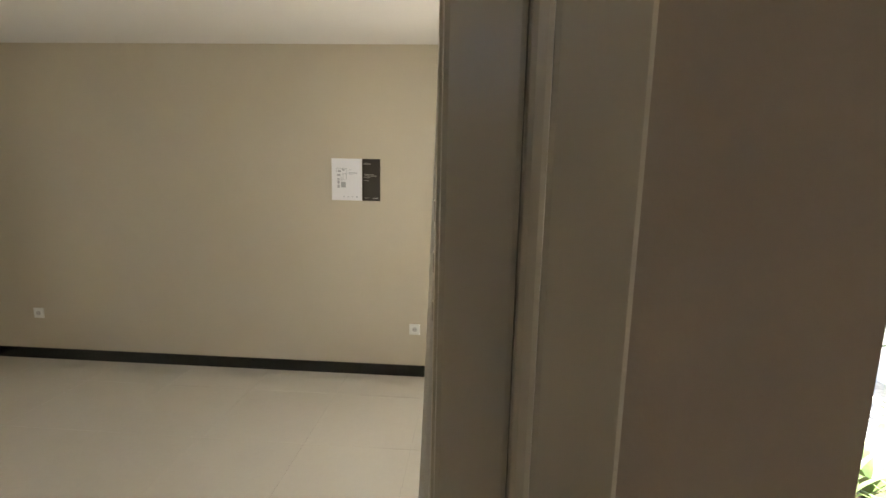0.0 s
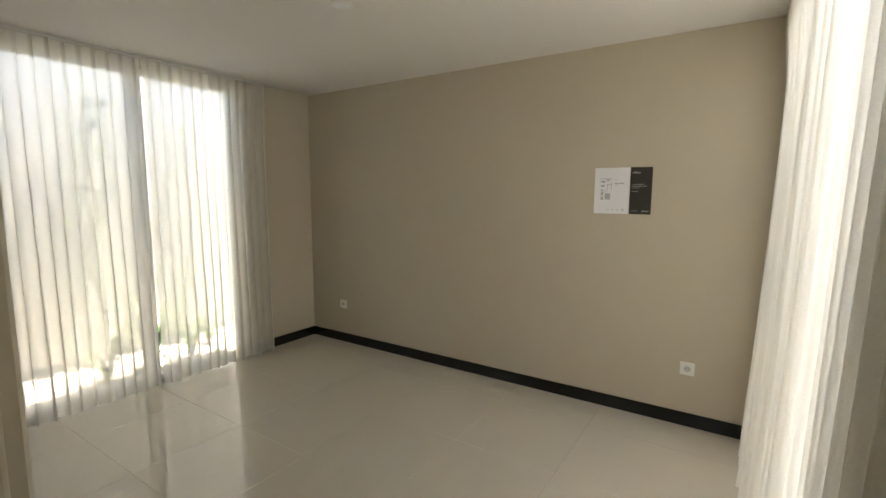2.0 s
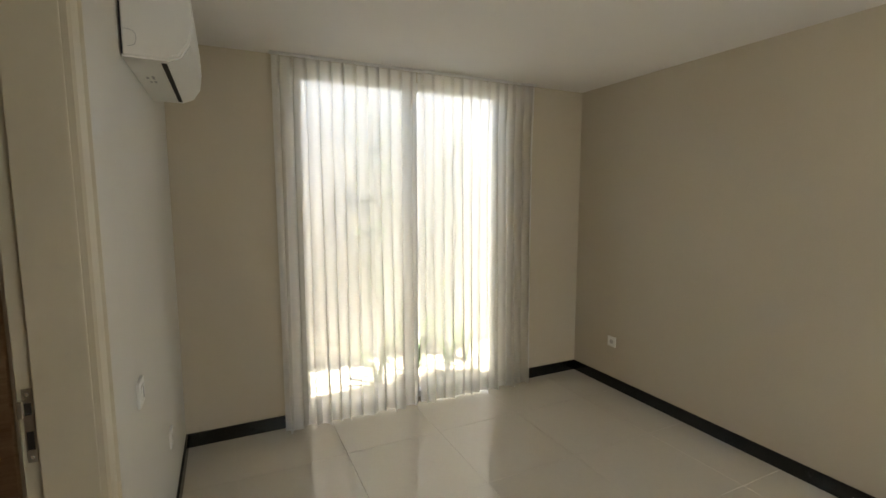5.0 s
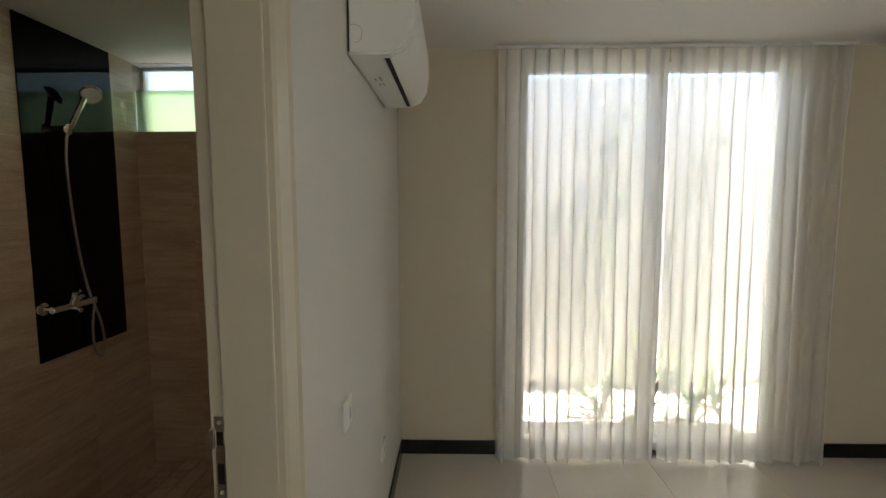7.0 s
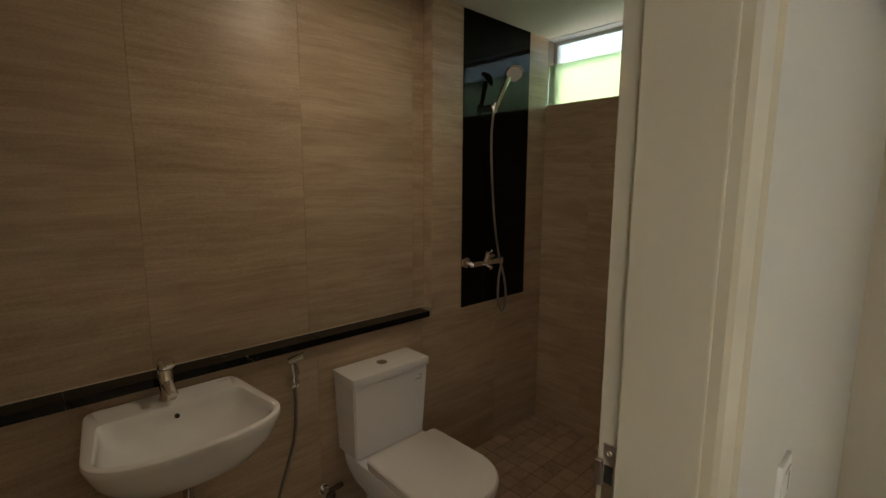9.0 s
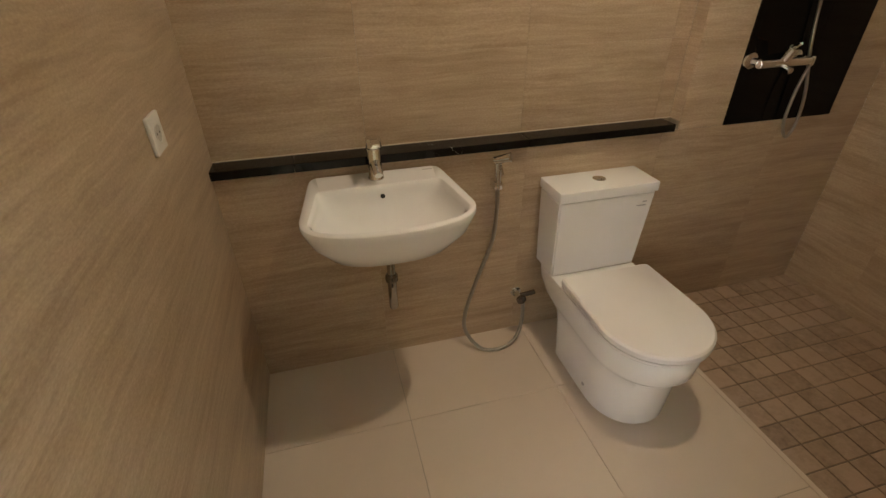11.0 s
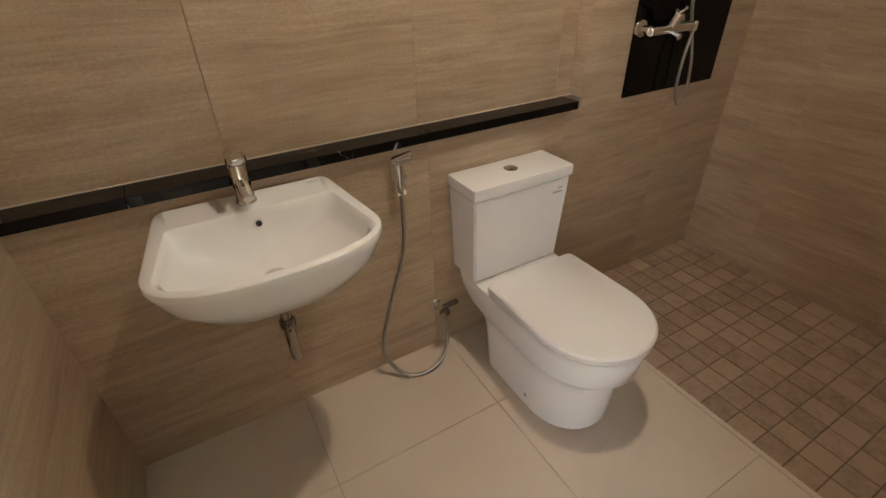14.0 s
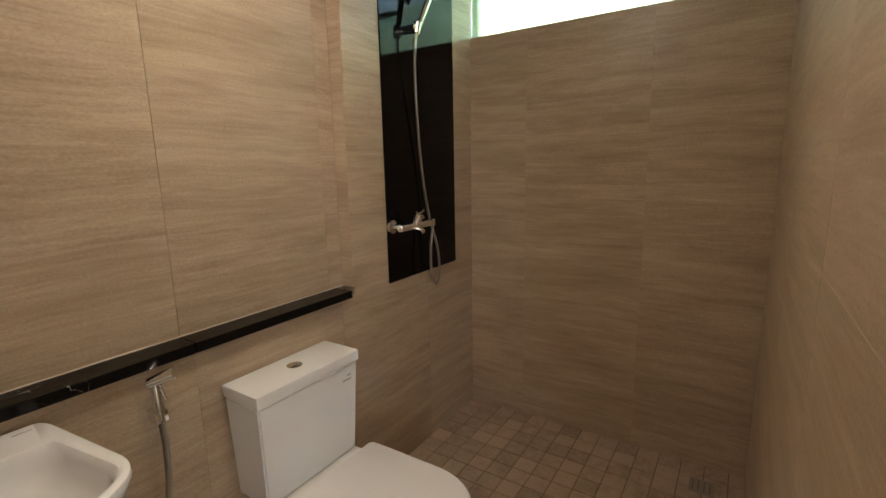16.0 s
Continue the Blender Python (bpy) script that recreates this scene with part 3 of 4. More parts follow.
# ---- air conditioner ----
def air_conditioner():
    x0, x1 = -3.063, -2.291
    th = thing("air_conditioner", ((x0 + x1) / 2, YS, 1.965), "white wall-mounted split air conditioner with a dark outlet slot", "air conditioner")
    prof = [(0.0, 1.966), (0.120, 1.966), (0.165, 1.985), (0.195, 2.03), (0.205, 2.10), (0.203, 2.19), (0.190, 2.235), (0.165, 2.252), (0.0, 2.252)]
    bm = loft([[(x, YS + 0.003 + a, b) for a, b in prof] for x in (x0, x1)])
    bmesh.ops.bevel(bm, geom=[e for e in bm.edges if abs(e.verts[0].co.x - e.verts[1].co.x) < 1e-5], offset=0.008, segments=3, affect="EDGES")
    part("casing", bm, PLASTIC, th, smooth=True)
    part("outlet_slot", boxes((x0 + 0.05, x1 - 0.045, YS + 0.108, YS + 0.124, 1.9635, 1.972)), DARK, th, "dark air outlet slot")
    rings = [[(x, YS + 0.003 + a, b) for a, b in ((0.124, 1.964), (0.168, 1.9835), (0.197, 2.029), (0.194, 2.031), (0.164, 1.990), (0.124, 1.970))] for x in (x0 + 0.03, x1 - 0.03)]
    part("flap", loft(rings), PLASTIC, th, "white outlet flap", smooth=True)
    part("seam", boxes((x1 - 0.001, x1 + 0.0015, YS + 0.004, YS + 0.008, 1.972, 2.25)), DARK, th)
    # knock-out mark on the side cheek
    bm = tube([(x1 + 0.0008, YS + 0.012, 2.050), (x1 + 0.0008, YS + 0.030, 2.050), (x1 + 0.0008, YS + 0.044, 2.040), (x1 + 0.0008, YS + 0.046, 2.022), (x1 + 0.0008, YS + 0.040, 2.004), (x1 + 0.0008, YS + 0.022, 1.998)], 0.0009, 6, 5)
    part("knockout_line", bm, INK, th)
    for k, (a, b, w) in enumerate(((0.30, 0.035, 0.03), (0.30, 0.055, 0.05), (0.36, 0.040, 0.02), (0.36, 0.055, 0.03))):
        part("print", boxes((x1 - a, x1 - a + w, YS + b, YS + b + 0.008, 1.9650, 1.9668)), INK, th)
    return th


air_conditioner()


# ---- ceiling lights ----
def downlight(x, y, z, label, lit=False, r=0.055):
    th = thing("downlight", (x, y, z), label, "ceiling light", "recessed ceiling lights")
    part("rim", turned([(r, 0.0), (r, -0.004), (r - 0.004, -0.006), (r - 0.012, -0.004), (r - 0.012, 0.0)], Matrix.Translation((x, y, z)), 28), PLASTIC, th, smooth=True)
    part("diffuser", turned([(r - 0.0125, -0.0002), (r - 0.0125, -0.0035)], Matrix.Translation((x, y, z)), 28), LAMPGLOW if lit else PAPERW, th)
    return th


downlight(-1.68, 1.86, ZC, "unlit round white recessed ceiling light")
downlight(-2.13, -0.83, BZC, "lit round warm recessed bathroom ceiling light", True)

# ---- bathroom: ledge, shower panel ----
ledge = thing("ledge", (-1.79, BYS, 0.79), "black veined marble ledge along the tiled wall", "ledge", kind="structure")
for a, b in ((BXE - 0.001, -1.180), (-1.1815, -2.03), (-2.0315, -2.672)):
    part("slab", boxes((b, a, BYS - 0.074, BYS + 0.022, 0.774, 0.805), bevel=0.003), MARBLE, ledge)
part("grout_line", boxes((-2.712, BXE, BYS - 0.0745, BYS - 0.066, 0.805, 0.808), bevel=0.001), BFLOOR, ledge, "pale sealant line")
panel = thing("shower_panel", (-3.21, BYS, 0.77), "tall glossy black glass panel behind the shower", "panel", kind="structure")
part("sheet", boxes((-3.497, -2.926, BYS - 0.006, BYS + 0.006, 0.773, 2.374), bevel=0.002), GRANITE, panel)


# ---- washbasin ----
def dring(cx, hw, yb, yf, z, n=48, square=3.2, widest=0.45, bow=2.4, taper=0.0):
    """A D-shaped outline: nearly straight at the back (yb), bowed at the front (yf), widest at that part of its depth."""
    cy = yb + (yf - yb) * widest
    r = []
    for i in range(n):
        a = 2 * math.pi * i / n
        c, s = math.cos(a), math.sin(a)
        p = 2 / (bow if s >= 0 else square)
        y = (yf - cy if s >= 0 else cy - yb) * math.copysign(abs(s) ** p, s)
        x = hw * math.copysign(abs(c) ** p, c) * (1 - taper * min(1, max(0, -y / (cy - yb))))
        r.append((cx + x, cy + y, z))
    return r


def washbasin():
    cx, top = -1.450, 0.740
    th = thing("washbasin", (cx, BYS, 0.55), "white ceramic wall-hung washbasin with overflow hole", "washbasin")
    yb = BYS + 0.001

    def ring(hw, y0, y1, z, sq=24):
        return dring(cx, hw * 1.035, yb + y0, yb + y1, top + z, 64, sq, 0.68, 2.4, 0.135)

    out = [ring(0.07, 0.05, 0.22, -0.210, 3), ring(0.140, 0.01, 0.32, -0.190, 4), ring(0.196, 0, 0.39, -0.145, 6), ring(0.238, 0, 0.435, -0.080),
           ring(0.256, 0, 0.452, -0.028), ring(0.259, 0, 0.456, -0.014), ring(0.257, 0.001, 0.454, -0.005), ring(0.250, 0.005, 0.447, 0.0)]
    ins = [ring(0.234, 0.118, 0.434, -0.001), ring(0.229, 0.122, 0.429, -0.007)]
    for k in range(1, 13):
        q = math.sin(math.pi / 2 * k / 12)
        w = (1 - q ** 2.4) ** (1 / 2.1) if k < 12 else 0.06
        ins.append(dring(cx, 0.235 * w, yb + 0.245 - 0.122 * w ** 0.8, yb + 0.265 + 0.160 * w, top - 0.008 - 0.122 * q, 64, 2.6 + 9 * w ** 3, 0.62, 2.2, 0.15 * w))
    part("bowl", loft(out + ins), CERAMIC, th, smooth=True)
    part("overflow_hole", turned([(0.008, 0.0), (0.008, 0.004)], Matrix.Translation((cx - 0.004, yb + 0.1300, top - 0.038)) @ pose(0, 0, 0, -82, 0, 0), 16), DARK, th, "dark round overflow hole")
    part("waste", turned([(0.026, 0.0), (0.030, 0.003), (0.018, 0.005)], Matrix.Translation((cx, yb + 0.255, top - 0.129)), 20), CHROME, th, "chrome waste", smooth=True)
    part("print", boxes((cx - 0.20, cx - 0.165, yb + 0.030, yb + 0.034, top - 0.001, top + 0.0006)), INK, th)
    tail = [(0.0145, 0.56), (0.0145, 0.432), (0.0165, 0.428), (0.0165, 0.294), (0.0145, 0.288), (0.010, 0.286)]
    part("lock_nut", turned([(0.0168, 0.410), (0.0225, 0.412), (0.0225, 0.432), (0.018, 0.440)], Matrix.Translation((cx, yb + 0.215, 0)), 12), mat("nut_chrome", (0.24, 0.22, 0.20), 0.18, 1.0), th, "dark chrome lock nut", smooth=True)
    part("waste_pipe", turned(tail, Matrix.Translation((cx, yb + 0.215, 0)), 20), mat("dark_chrome", (0.40, 0.38, 0.35), 0.10, 1.0, vary=0.1, scale=15, bump=0), th, "chrome waste pipe", smooth=True)
    # tap
    tap = thing("basin_tap", (cx + 0.005, yb + 0.075, top), "chrome single-lever basin tap", "tap")
    tx, ty = cx + 0.005, yb + 0.062
    tall = Matrix.Translation((tx, ty, top)) @ Matrix.Diagonal((1, 1, 1.2, 1))
    part("body", turned([(0.0275, 0.0), (0.0275, 0.005), (0.0235, 0.009), (0.0235, 0.086), (0.0225, 0.088), (0.0225, 0.090)], tall, 28), CHROME, tap, smooth=True)
    rings = [[(tx + w * math.cos(a), ty + d, top + 1.2 * z + h * math.sin(a)) for a in [2 * math.pi * k / 16 for k in range(16)]] for d, z, w, h in ((0.006, 0.046, 0.019, 0.024), (0.040, 0.043, 0.0175, 0.017), (0.080, 0.037, 0.016, 0.012), (0.086, 0.036, 0.012, 0.008))]
    part("spout", loft(rings), CHROME, tap, smooth=True)
    part("gap_ring", turned([(0.0205, 0.0895), (0.0205, 0.0965)], tall, 24), DARK, tap, "dark ring under the cap")
    part("cap", turned([(0.0245, 0.096), (0.027, 0.098), (0.0270, 0.114), (0.023, 0.122), (0.012, 0.125)], tall @ pose(0, 0, 0, -4, 0, 0), 28), CHROME, tap, smooth=True)
    bm = boxes((tx - 0.013, tx + 0.013, ty + 0.012, ty + 0.078, top + 0.136, top + 0.146), bevel=0.0035)
    part("lever", bm, CHROME, tap, smooth=True)


washbasin()


# ---- toilet ----
def toilet():
    cx = -2.315
    th = thing("toilet", (cx, -1.0, BZ), "white close-coupled ceramic toilet with lid closed", "toilet")
    # pedestal
    def ring(hw, y0, y1, z):
        return dring(cx - 0.003, hw, y0, y1, BZ + z, 56, 16, 0.60, 2.15)

    rings = [ring(0.160, -1.235, -0.782, 0), ring(0.162, -1.238, -0.778, 0.06), ring(0.170, -1.247, -0.768, 0.19), ring(0.175, -1.26, -0.760, 0.240), ring(0.183, -1.30, -0.728, 0.262),
             ring(0.189, -1.35, -0.712, 0.280), ring(0.194, -1.40, -0.706, 0.33), ring(0.197, -1.405, -0.702, 0.374), ring(0.193, -1.40, -0.707, 0.382)]
    part("pedestal", loft(rings), CERAMIC, th, smooth=True)
    lid = [dring(cx - 0.005, 0.199, -1.195, -0.698, BZ + 0.386, square=30, widest=0.59, bow=2.04, taper=0.03), dring(cx - 0.005, 0.202, -1.198, -0.694, BZ + 0.390, square=30, widest=0.59, bow=2.04, taper=0.03), dring(cx - 0.005, 0.202, -1.198, -0.694, BZ + 0.400, square=30, widest=0.59, bow=2.04, taper=0.03)]
    part("seat_ring", loft(lid), SEAT, th, "white plastic seat", smooth=True)
    lid = [dring(cx - 0.005, 0.202, -1.198, -0.694, BZ + 0.403, square=30, widest=0.59, bow=2.04, taper=0.03), dring(cx - 0.005, 0.205, -1.202, -0.690, BZ + 0.408, square=30, widest=0.59, bow=2.04, taper=0.03), dring(cx - 0.005, 0.204, -1.202, -0.691, BZ + 0.424, square=30, widest=0.59, bow=2.04, taper=0.03), dring(cx - 0.005, 0.197, -1.196, -0.698, BZ + 0.431, square=30, widest=0.59, bow=2.04, taper=0.03)]
    part("lid", loft(lid), SEAT, th, "flat white plastic lid", smooth=True)
    # cistern, slightly narrower towards its foot

    def taper(w, yf, z):
        return [(cx - w, BYS + 0.004, z), (cx + w, BYS + 0.004, z), (cx + w, yf, z), (cx - w, yf, z)]

    bm = loft([taper(0.193, -1.274, BZ + 0.384), taper(0.208, -1.258, 0.598)])
    bmesh.ops.bevel(bm, geom=list(bm.edges), offset=0.006, segments=3, affect="EDGES")
    part("cistern", bm, CERAMIC, th, smooth=True)
    part("cistern_lid", boxes((cx - 0.213, cx + 0.213, BYS + 0.003, -1.252, 0.600, 0.640), bevel=0.006), CERAMIC, th, smooth=True)
    part("button_ring", turned([(0.026, 0.0), (0.026, 0.003), (0.021, 0.005)], Matrix.Translation((cx, -1.345, 0.638)), 24), CHROME, th, "chrome flush button", smooth=True)
    for s in (-1, 1):
        part("button", boxes((cx + (0.001 if s > 0 else -0.018), cx + (0.018 if s > 0 else -0.001), -1.357, -1.333, 0.641, 0.6445), bevel=0.001), CHROME, th)
    for w, z in ((0.018, 0.556), (0.042, 0.540)):
        part("print", boxes((cx - 0.175, cx - 0.175 + w, -1.266, -1.2585, z, z + 0.005)), INK, th)
    part("fixing_cap", rod((cx + 0.145, -0.98, BZ + 0.05), (cx + 0.1625, -0.98, BZ + 0.05), 0.008), INK, th, "small grey fixing cap")


toilet()


# ---- bidet spray with its hose and valve ----
VALVE = mat("dark_valve_chrome", (0.20, 0.18, 0.16), 0.2, 1.0)


def bidet_spray():
    x, y = -1.905, BYS
    th = thing("bidet_spray", (x, y, 0.62), "chrome hand bidet spray hung on tiled wall beside toilet", "bidet spray")
    part("holder", boxes((x - 0.017, x + 0.017, y, y + 0.052, 0.628, 0.662), bevel=0.006), CHROME, th, smooth=True)
    part("handle", rod((x, y + 0.042, 0.630), (x, y + 0.036, 0.735), 0.0125, 16, 0.0145), CHROME, th, smooth=True)
    part("nozzle", rod((x + 0.014, y + 0.028, 0.742), (x - 0.036, y + 0.072, 0.764), 0.014, 16, 0.018), CHROME, th, smooth=True)
    part("trigger", rod((x - 0.006, y + 0.050, 0.728), (x - 0.014, y + 0.058, 0.690), 0.004), CHROME, th)
    part("hose", tube([(x, y + 0.042, 0.632), (x - 0.002, y + 0.043, 0.55), (x + 0.012, y + 0.045, 0.40), (x + 0.075, y + 0.05, 0.22), (x + 0.125, y + 0.055, 0.05), (x + 0.12, y + 0.06, -0.055), (x + 0.06, y + 0.112, -0.1245),
                       (x - 0.03, y + 0.132, -0.1255), (x - 0.105, y + 0.105, -0.105), (x - 0.150, y + 0.062, -0.04), (x - 0.152, y + 0.05, 0.055)], 0.0085), HOSE, th, "flexible braided metal hose", smooth=True)
    v = thing("angle_valve", (x - 0.13, y, 0.105), "chrome angle valve on the tiled wall", "valve")
    part("flange", rod((x - 0.135, y, 0.080), (x - 0.135, y + 0.006, 0.080), 0.026), CHROME, v, smooth=True)
    part("body", rod((x - 0.135, y + 0.004, 0.080), (x - 0.135, y + 0.06, 0.080), 0.012), CHROME, v, smooth=True)
    part("knob", turned([(0.012, 0), (0.022, 0.006), (0.022, 0.018), (0.014, 0.024)], Matrix.Translation((x - 0.135, y + 0.056, 0.082)) @ pose(0, 0, 0, -90, 0, 0), 10), VALVE, v, smooth=True)
    part("outlet", rod((x - 0.135, y + 0.035, 0.078), (x - 0.215, y + 0.035, 0.086), 0.011), VALVE, v, smooth=True)
    part("nut", turned([(0.012, 0), (0.012, 0.02)], Matrix.Translation((x - 0.152, y + 0.048, 0.052)), 6), CHROME, v)


bidet_spray()


# ---- shower mixer, hose and head ----
def shower():
    y = BYS + 0.006
    th = thing("shower_mixer", (-3.07, y, 1.0), "chrome shower mixer on black panel", "shower mixer")
    for x in (-2.955, -3.175):
        part("flange", turned([(0.032, 0.0), (0.030, 0.008), (0.014, 0.016), (0.013, 0.045)], Matrix.Translation((x, y, 1.028)) @ pose(0, 0, 0, -90, 0, 0), 20), CHROME, th, smooth=True)
    part("body", rod((-2.945, y + 0.052, 1.022), (-3.190, y + 0.052, 1.022), 0.0165), CHROME, th, smooth=True)
    part("cartridge", rod((-3.065, y + 0.050, 1.030), (-3.065, y + 0.075, 1.082), 0.021), CHROME, th, smooth=True)
    part("lever", rod((-3.065, y + 0.070, 1.080), (-3.055, y + 0.108, 1.100), 0.008, 12, 0.006), CHROME, th, smooth=True)
    part("spout", rod((-3.065, y + 0.052, 1.012), (-3.065, y + 0.098, 0.998), 0.012), CHROME, th, smooth=True)
    part("outlet", rod((-3.205, y + 0.052, 1.005), (-3.205, y + 0.052, 1.040), 0.012), CHROME, th, smooth=True)
    h = thing("hand_shower", (-3.11, y, 1.89), "chrome hand shower in its wall holder with hose", "shower head")
    part("holder", rod((-3.112, y, 1.885), (-3.112, y + 0.055, 1.885), 0.019), CHROME, h, smooth=True)
    part("holder_clip", rod((-3.112, y + 0.052, 1.862), (-3.120, y + 0.058, 1.912), 0.017), CHROME, h, smooth=True)
    part("handle", rod((-3.110, y + 0.052, 1.858), (-3.195, y + 0.085, 2.055), 0.0105, 14, 0.014), CHROME, h, smooth=True)
    part("head", turned([(0.016, -0.026), (0.040, -0.014), (0.050, 0.0), (0.048, 0.008), (0.040, 0.010)], look((-3.222, y + 0.098, 2.078), (-3.50, y - 0.30, 2.50)) @ pose(0, 0, 0, 0, 0, 0), 28), CHROME, h, smooth=True)
    part("spray_face", turned([(0.042, 0.0085), (0.042, 0.0115), (0.030, 0.0125)], look((-3.222, y + 0.098, 2.078), (-3.50, y - 0.30, 2.50)), 28), PLASTIC, h, "grey spray face", smooth=True)
    part("hose", tube([(-3.110, y + 0.052, 1.860), (-3.104, y + 0.045, 1.74), (-3.128, y + 0.03, 1.55), (-3.166, y + 0.02, 1.30), (-3.204, y + 0.025, 1.08), (-3.240, y + 0.05, 0.90), (-3.250, y + 0.055, 0.77), (-3.218, y + 0.058, 0.712),
                       (-3.180, y + 0.056, 0.775), (-3.180, y + 0.054, 0.90), (-3.205, y + 0.052, 1.006)], 0.0062), HOSE, h, "flexible chrome shower hose", smooth=True)


shower()

drain = thing("floor_drain", (-3.52, -0.165, BZ), "square dark metal floor drain in the shower", "drain")
part("grate", boxes((-3.575, -3.465, -0.215, -0.115, BZ - 0.022, BZ - 0.0095), bevel=0.0015), mat("drain_metal", (0.24, 0.21, 0.18), 0.5, 0.4), drain)
for k in range(4):
    part("slot", boxes((-3.558, -3.482, -0.203 + 0.023 * k, -0.197 + 0.023 * k, BZ - 0.0094, BZ - 0.009)), DGROUT, drain)
structure("shower_edge", boxes((-2.712, -2.690, BYS, 0.0, BZ - 0.03, BZ + 0.002), bevel=0.002), BFLOOR, "cream tile edge strip of the shower", "trim")

# ---- outdoors ----
structure("ground", boxes((-60, 60, -60, 60, -0.5, -0.30)), GROUND, "pale gravel garden ground", "ground")
structure("garden_bed_west", boxes((-4.85, XW - 0.16, -2.2, 4.2, -0.30, -0.10)), GROUND, "pale gravel strip before the garden wall", "ground")
structure("garden_wall_west", boxes((-5.00, -4.85, -3.0, 5.0, -0.3, 2.57)), OUTWALL, "pale rendered garden wall in sun")
structure("garden_wall_east", boxes((4.1, 4.25, -4.0, 8.0, -0.3, 2.6)), OUTWALL, "pale rendered garden wall in sun")
structure("garden_wall_north", boxes((0.45, 4.1, 6.0, 6.15, -0.3, 2.6)), OUTWALL, "pale rendered garden wall")
structure("garden_bed_east", boxes((0.75, 2.6, 0.9, 4.6, -0.30, -0.14), bevel=0.02), SOIL, "dark planting bed beside the house", "ground")


def leafy(name, at, n, length, width, label, seed, droop=0.6, category="plant"):
    """A tuft of arching strap leaves."""
    rnd = random.Random(seed)
    th = thing(name, at, label, category)
    for k in range(n):
        a = 2 * math.pi * (k + rnd.uniform(-0.3, 0.3)) / n
        L, w = length * rnd.uniform(0.65, 1.1), width * rnd.uniform(0.8, 1.2)
        lift, dr = rnd.uniform(0.9, 1.35), droop * rnd.uniform(0.6, 1.3)
        bm = bmesh.new()
        d, s = Vector((math.cos(a), math.sin(a), 0)), Vector((-math.sin(a), math.cos(a), 0))
        p, ang, prev = Vector(at), lift, None
        for i in range(9):
            u = i / 8
            ww = w * (0.45 + 1.1 * u) * (1 - u) ** 0.7 + 0.001
            up = Vector((-d.x * math.sin(ang), -d.y * math.sin(ang), math.cos(ang)))
            row = [bm.verts.new(p + s * ww * 0.5 + up * ww * 0.15), bm.verts.new(p), bm.verts.new(p - s * ww * 0.5 + up * ww * 0.15)]
            if prev:
                for j in (0, 1):
                    bm.faces.new((prev[j], prev[j + 1], row[j + 1], row[j]))
            prev = row
            p = p + (d * math.cos(ang) + Vector((0, 0, 1)) * math.sin(ang)) * L / 8
            ang -= dr * (0.12 + 0.30 * u)
        part("leaf", bm, LEAF, th, smooth=True)
    return th


for k, (x, y, n, L) in enumerate(((-4.22, 1.62, 10, 0.62), (-4.25, 1.98, 12, 0.85), (-4.2, 2.3, 10, 0.62), (-4.45, 2.6, 9, 0.8))):
    leafy("strap_plant", (x, y, -0.105), n, L, 0.05, "green strap-leaved lily growing in pale gravel", 20 + k)
for k, (x, y, n, L) in enumerate(((1.55, 1.55, 16, 0.55), (1.95, 2.0, 18, 0.6), (2.2, 1.7, 16, 0.5), (1.7, 2.3, 14, 0.6), (2.4, 2.3, 16, 0.5), (2.1, 2.7, 14, 0.55), (1.3, 1.9, 14, 0.5))):
    leafy("strap_plant", (x, y, -0.145), n, L, 0.05, "dark green strap-leaved plant in the soil bed", 40 + k)


def climber(name, at, n, spread, height, label, seed):
    rnd = random.Random(seed)
    th = thing(name, at, label, "plant")
    stem = [Vector(at) + Vector((0.03 * math.sin(k * 1.7), 0.05 * math.sin(k * 2.3), height * k / 6)) for k in range(7)]
    part("stem", tube(stem, 0.006, 8, 5), mat("bark", (0.16, 0.11, 0.07), 0.9, vary=0.3, scale=30), th, smooth=True)
    bm = bmesh.new()
    for k in range(n):
        z = rnd.uniform(0.15, 1.0) * height
        c = Vector(at) + Vector((rnd.gauss(0, spread * 0.5), rnd.gauss(0, spread), z))
        a, b = rnd.uniform(0, 6.28), rnd.uniform(-0.8, 0.8)
        d = Vector((math.cos(a) * math.cos(b), math.sin(a) * math.cos(b), math.sin(b) - 0.3)).normalized()
        s = d.cross(Vector((0.1, 0.2, 1))).normalized()
        L = rnd.uniform(0.06, 0.12)
        v = [bm.verts.new(c), bm.verts.new(c + d * L * 0.5 + s * L * 0.25), bm.verts.new(c + d * L), bm.verts.new(c + d * L * 0.5 - s * L * 0.25)]
        bm.faces.new(v)
    part("foliage", bm, LEAF, th)


climber("climbing_shrub", (-4.72, 1.78, -0.10), 230, 0.10, 2.5, "slender leafy shrub against the garden wall", 61)
climber("climbing_shrub", (-4.72, 2.62, -0.10), 110, 0.10, 2.3, "slender leafy shrub against the garden wall", 62)
climber("garden_shrub", (-4.45, -0.6, -0.10), 500, 0.30, 2.2, "leafy green shrub outside the shower window", 63)
climber("garden_shrub", (3.7, 3.9, -0.30), 900, 0.5, 3.2, "leafy green shrub by the garden wall", 64)
climber("garden_shrub", (3.7, 5.0, -0.30), 900, 0.5, 3.4, "leafy green shrub by the garden wall", 65)

pot = thing("plant_pot", (3.05, 2.75, -0.30), "ribbed pale glazed plant pot standing in the garden", "plant pot")
prof = [(0.10, 0.0)]
for k in range(7):
    r = 0.12 + 0.012 * k
    prof += [(r, 0.02 + 0.032 * k), (r + 0.008, 0.036 + 0.032 * k)]
prof += [(0.215, 0.25), (0.215, 0.275), (0.185, 0.275), (0.17, 0.20)]
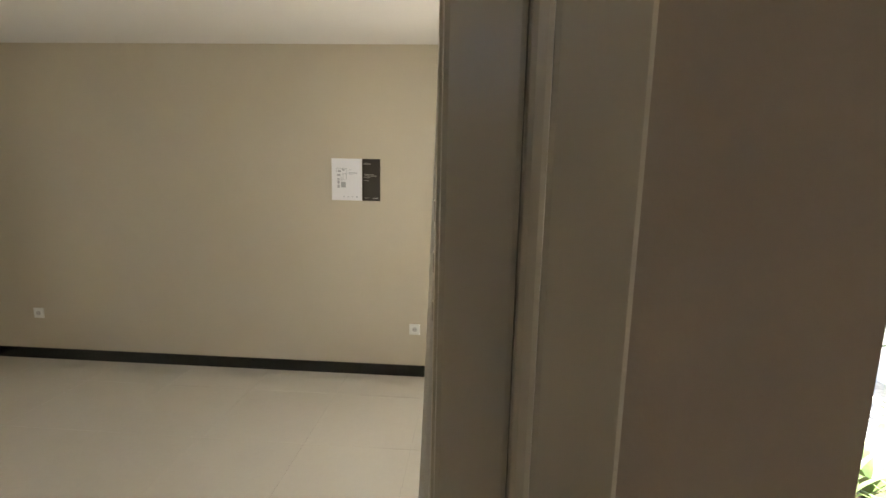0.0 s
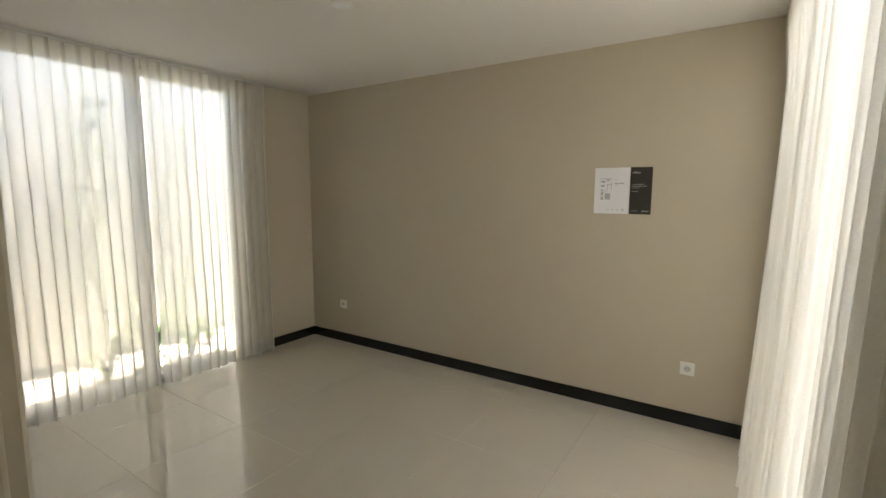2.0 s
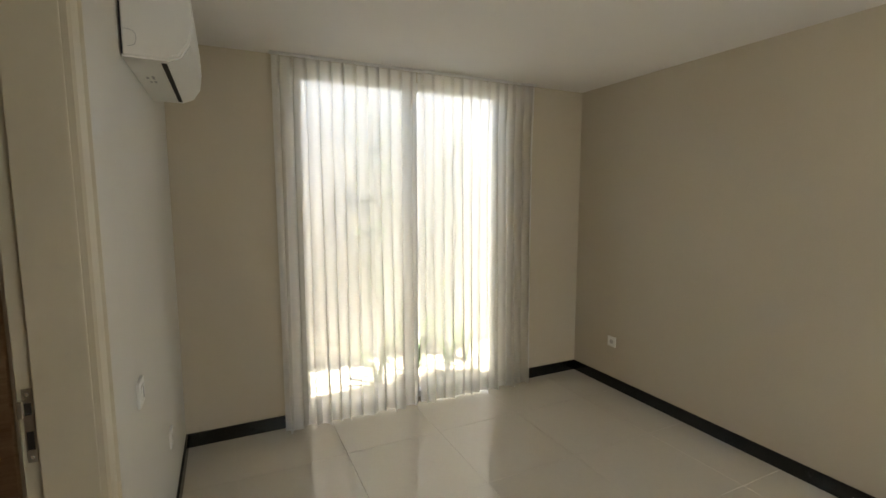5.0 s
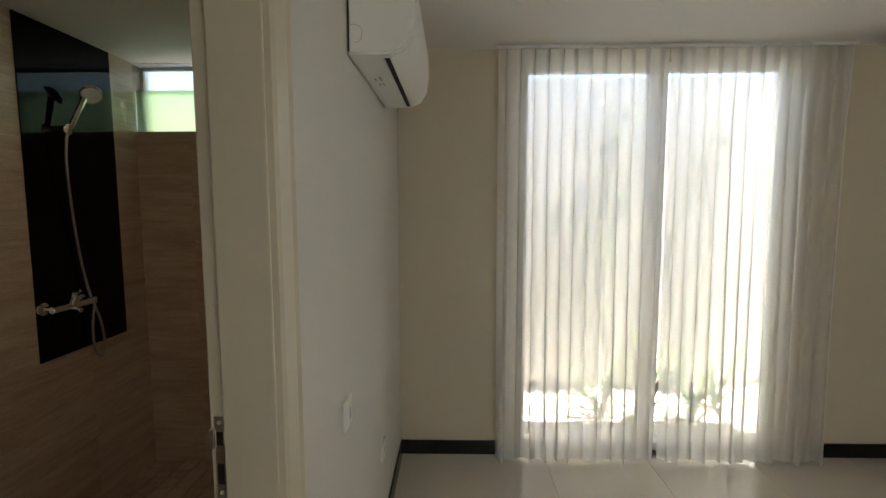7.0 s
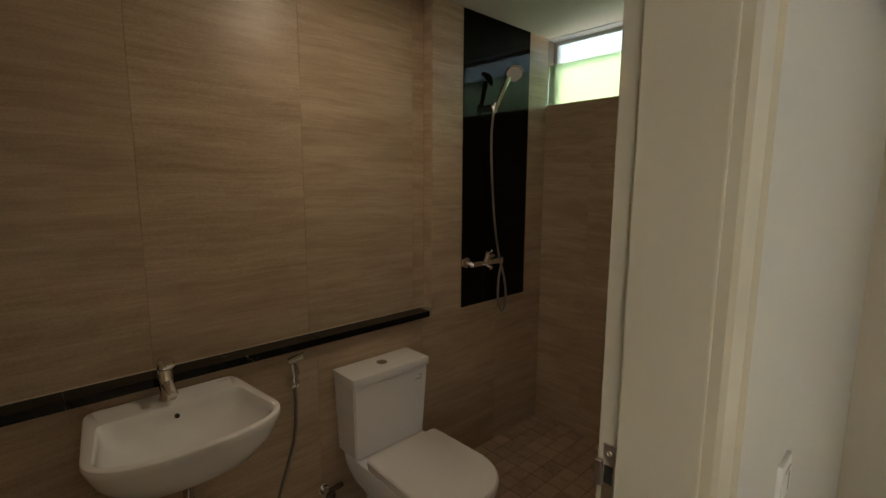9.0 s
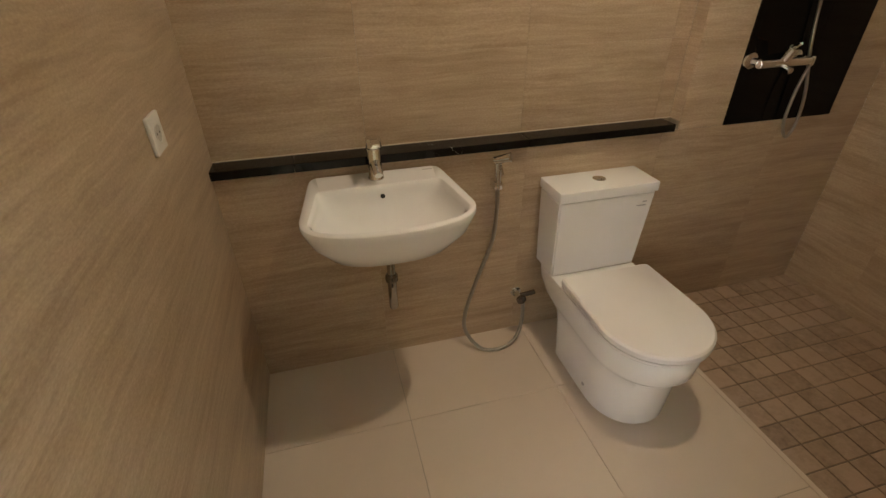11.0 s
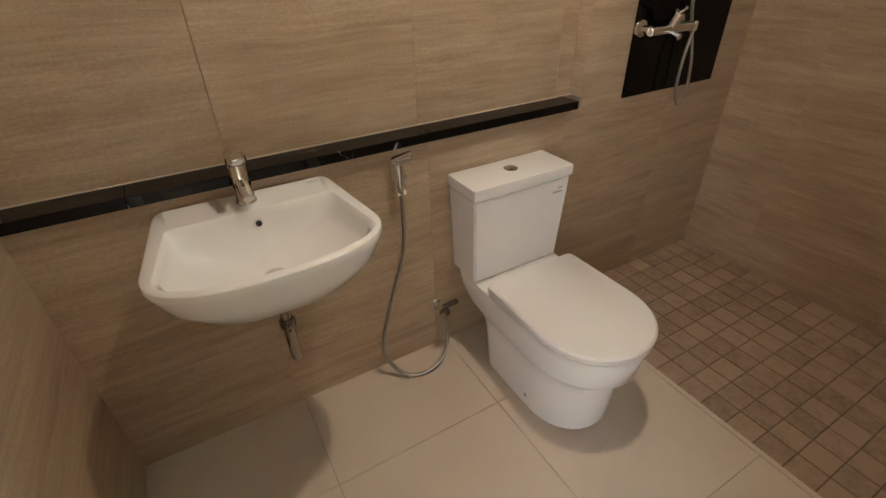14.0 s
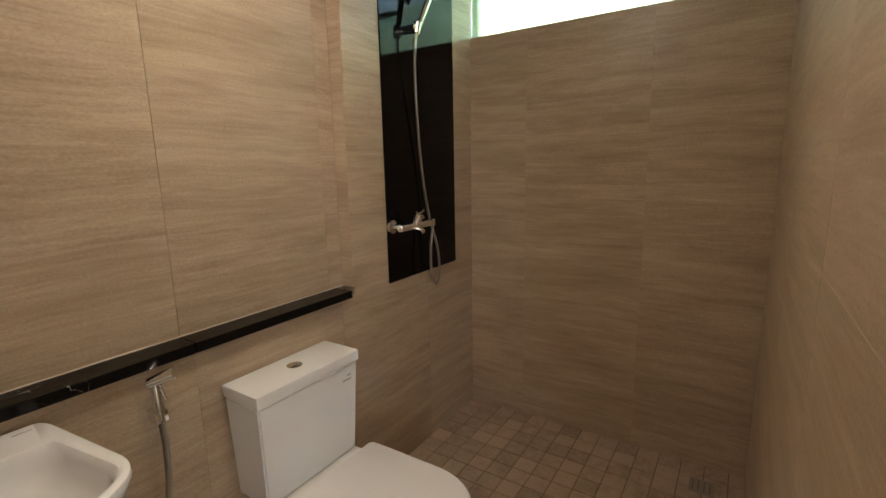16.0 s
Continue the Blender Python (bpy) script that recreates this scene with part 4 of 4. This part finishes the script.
part("vessel", turned(prof, Matrix.Translation((3.05, 2.75, -0.30)), 32), POT, pot, smooth=True)
leafy("potted_plant", (3.05, 2.75, -0.10), 12, 0.30, 0.08, "small broad-leaved plant in a glazed pot", 77)
tap = thing("garden_tap", (4.1, 3.95, 1.0), "steel garden tap on the pale wall", "tap")
part("pipe", rod((4.1, 3.95, 1.0), (3.99, 3.95, 1.0), 0.012), STEEL, tap)
part("spout", rod((4.0, 3.95, 1.0), (3.97, 3.95, 0.93), 0.011), STEEL, tap)
part("handle", rod((4.0, 3.92, 1.04), (4.0, 3.98, 1.04), 0.007), STEEL, tap)

# ---- tiles, last ----
def slab(name, w, d, h, material, bevel=0.0012):
    bm = boxes((0, w, 0, d, -h, 0))
    bmesh.ops.bevel(bm, geom=[e for e in bm.edges if e.verts[0].co.z > -1e-6 and e.verts[1].co.z > -1e-6], offset=bevel, segments=1, affect="EDGES")
    return mesh_of(name, bm, material)


def tile_floor(parent, x0, x1, y0, y1, ox, oy, size, joint, z, h, material, name):
    made = {}
    i0, j0 = math.floor((x0 - ox) / size), math.floor((y0 - oy) / size)
    for i in range(i0, i0 + int((x1 - x0) / size) + 3):
        for j in range(j0, j0 + int((y1 - y0) / size) + 3):
            a, b = max(x0, ox + i * size + joint / 2), min(x1, ox + (i + 1) * size - joint / 2)
            c, d = max(y0, oy + j * size + joint / 2), min(y1, oy + (j + 1) * size - joint / 2)
            if b - a < 0.004 or d - c < 0.004:
                continue
            key = (round(b - a, 3), round(d - c, 3))
            if key not in made:
                made[key] = slab(name, b - a, d - c, h, material, 0.0004 if size > 0.3 else 0.0015)
            pieces(name, made[key], [(a, c, z)], parent)


tile_floor(floor, XW - 0.15, 0.44, 0.10, YN, -2.46, 1.065, 0.605, 0.0012, 0.0, 0.004, FLOOR, "tile")
tile_floor(bath_floor, -2.69, BXE, BYS, 0.006, -1.455, -1.035, 0.62, 0.0018, BZ, 0.004, BFLOOR, "tile")
tile_floor(shower_floor, BXW, -2.712, BYS, 0.0, -3.692, -1.43, 0.0975, 0.0042, BZ - 0.010, 0.016, SHOWER, "mosaic_tile")


def tile_wall(name, axis, at, sign, u0, u1, z0, z1, ou, label, row0=-0.086, tw=0.60, th=1.20, gap=0.0006):
    """Large wall tiles 8 mm thick on a wall: axis 'y' runs along x, 'x' runs along y."""
    holder = thing(name, (0, 0, 0), label, "wall tiles", kind="structure")
    i = math.floor((u0 - ou) / tw)
    while ou + i * tw < u1:
        a, b = max(u0, ou + i * tw + gap), min(u1, ou + (i + 1) * tw - gap)
        j = math.floor((z0 - row0) / th)
        while row0 + j * th < z1:
            c, d = max(z0, row0 + j * th + 0.0002), min(z1, row0 + (j + 1) * th - 0.0002)
            if b - a > 0.01 and d - c > 0.01:
                lo, hi = (at, at - sign * 0.0078) if sign < 0 else (at - 0.0078, at)
                bm = boxes((a, b, lo, hi, c, d) if axis == "y" else (lo, hi, a, b, c, d))
                bmesh.ops.bevel(bm, geom=list(bm.edges), offset=0.0004, segments=1, affect="EDGES")
                part("wall_tile", bm, TRAV, holder)
            j += 1
        i += 1
    return holder


tile_wall("tiling_south_low", "y", BYS, 1, BXW, BXE, BZ - 0.05, 0.773, -1.434, "sandy horizontal-grained travertine wall tiles", gap=0.0002)
tile_wall("tiling_south_recess", "y", BYS - 0.070, 1, -2.708, BXE, 0.806, BZC, -1.434, "sandy horizontal-grained travertine wall tiles in a shallow recess")
tile_wall("tiling_south_pier", "y", BYS, 1, BXW, -2.709, 0.774, BZC, -1.434, "sandy travertine wall tiles round the black shower panel")
tile_wall("tiling_pier_side", "x", -2.709, 1, BYS - 0.070, BYS - 0.008, 0.806, BZC, -3.0, "travertine strip on the recess side")
tile_wall("tiling_east", "x", BXE, -1, BYS - 0.076, 0.006, BZ, BZC, -1.6, "sandy travertine wall tiles beside the washbasin", -0.2, 3.0, 3.0)
tile_wall("tiling_west", "x", BXW, 1, BYS, 0.006, BZ - 0.05, 1.968, -1.1, "sandy travertine shower wall tiles", gap=0.0003)
tile_wall("tiling_north", "y", BYN, -1, BXW, -1.83, BZ - 0.05, BZC, -2.92, "sandy travertine wall tiles beside the door")
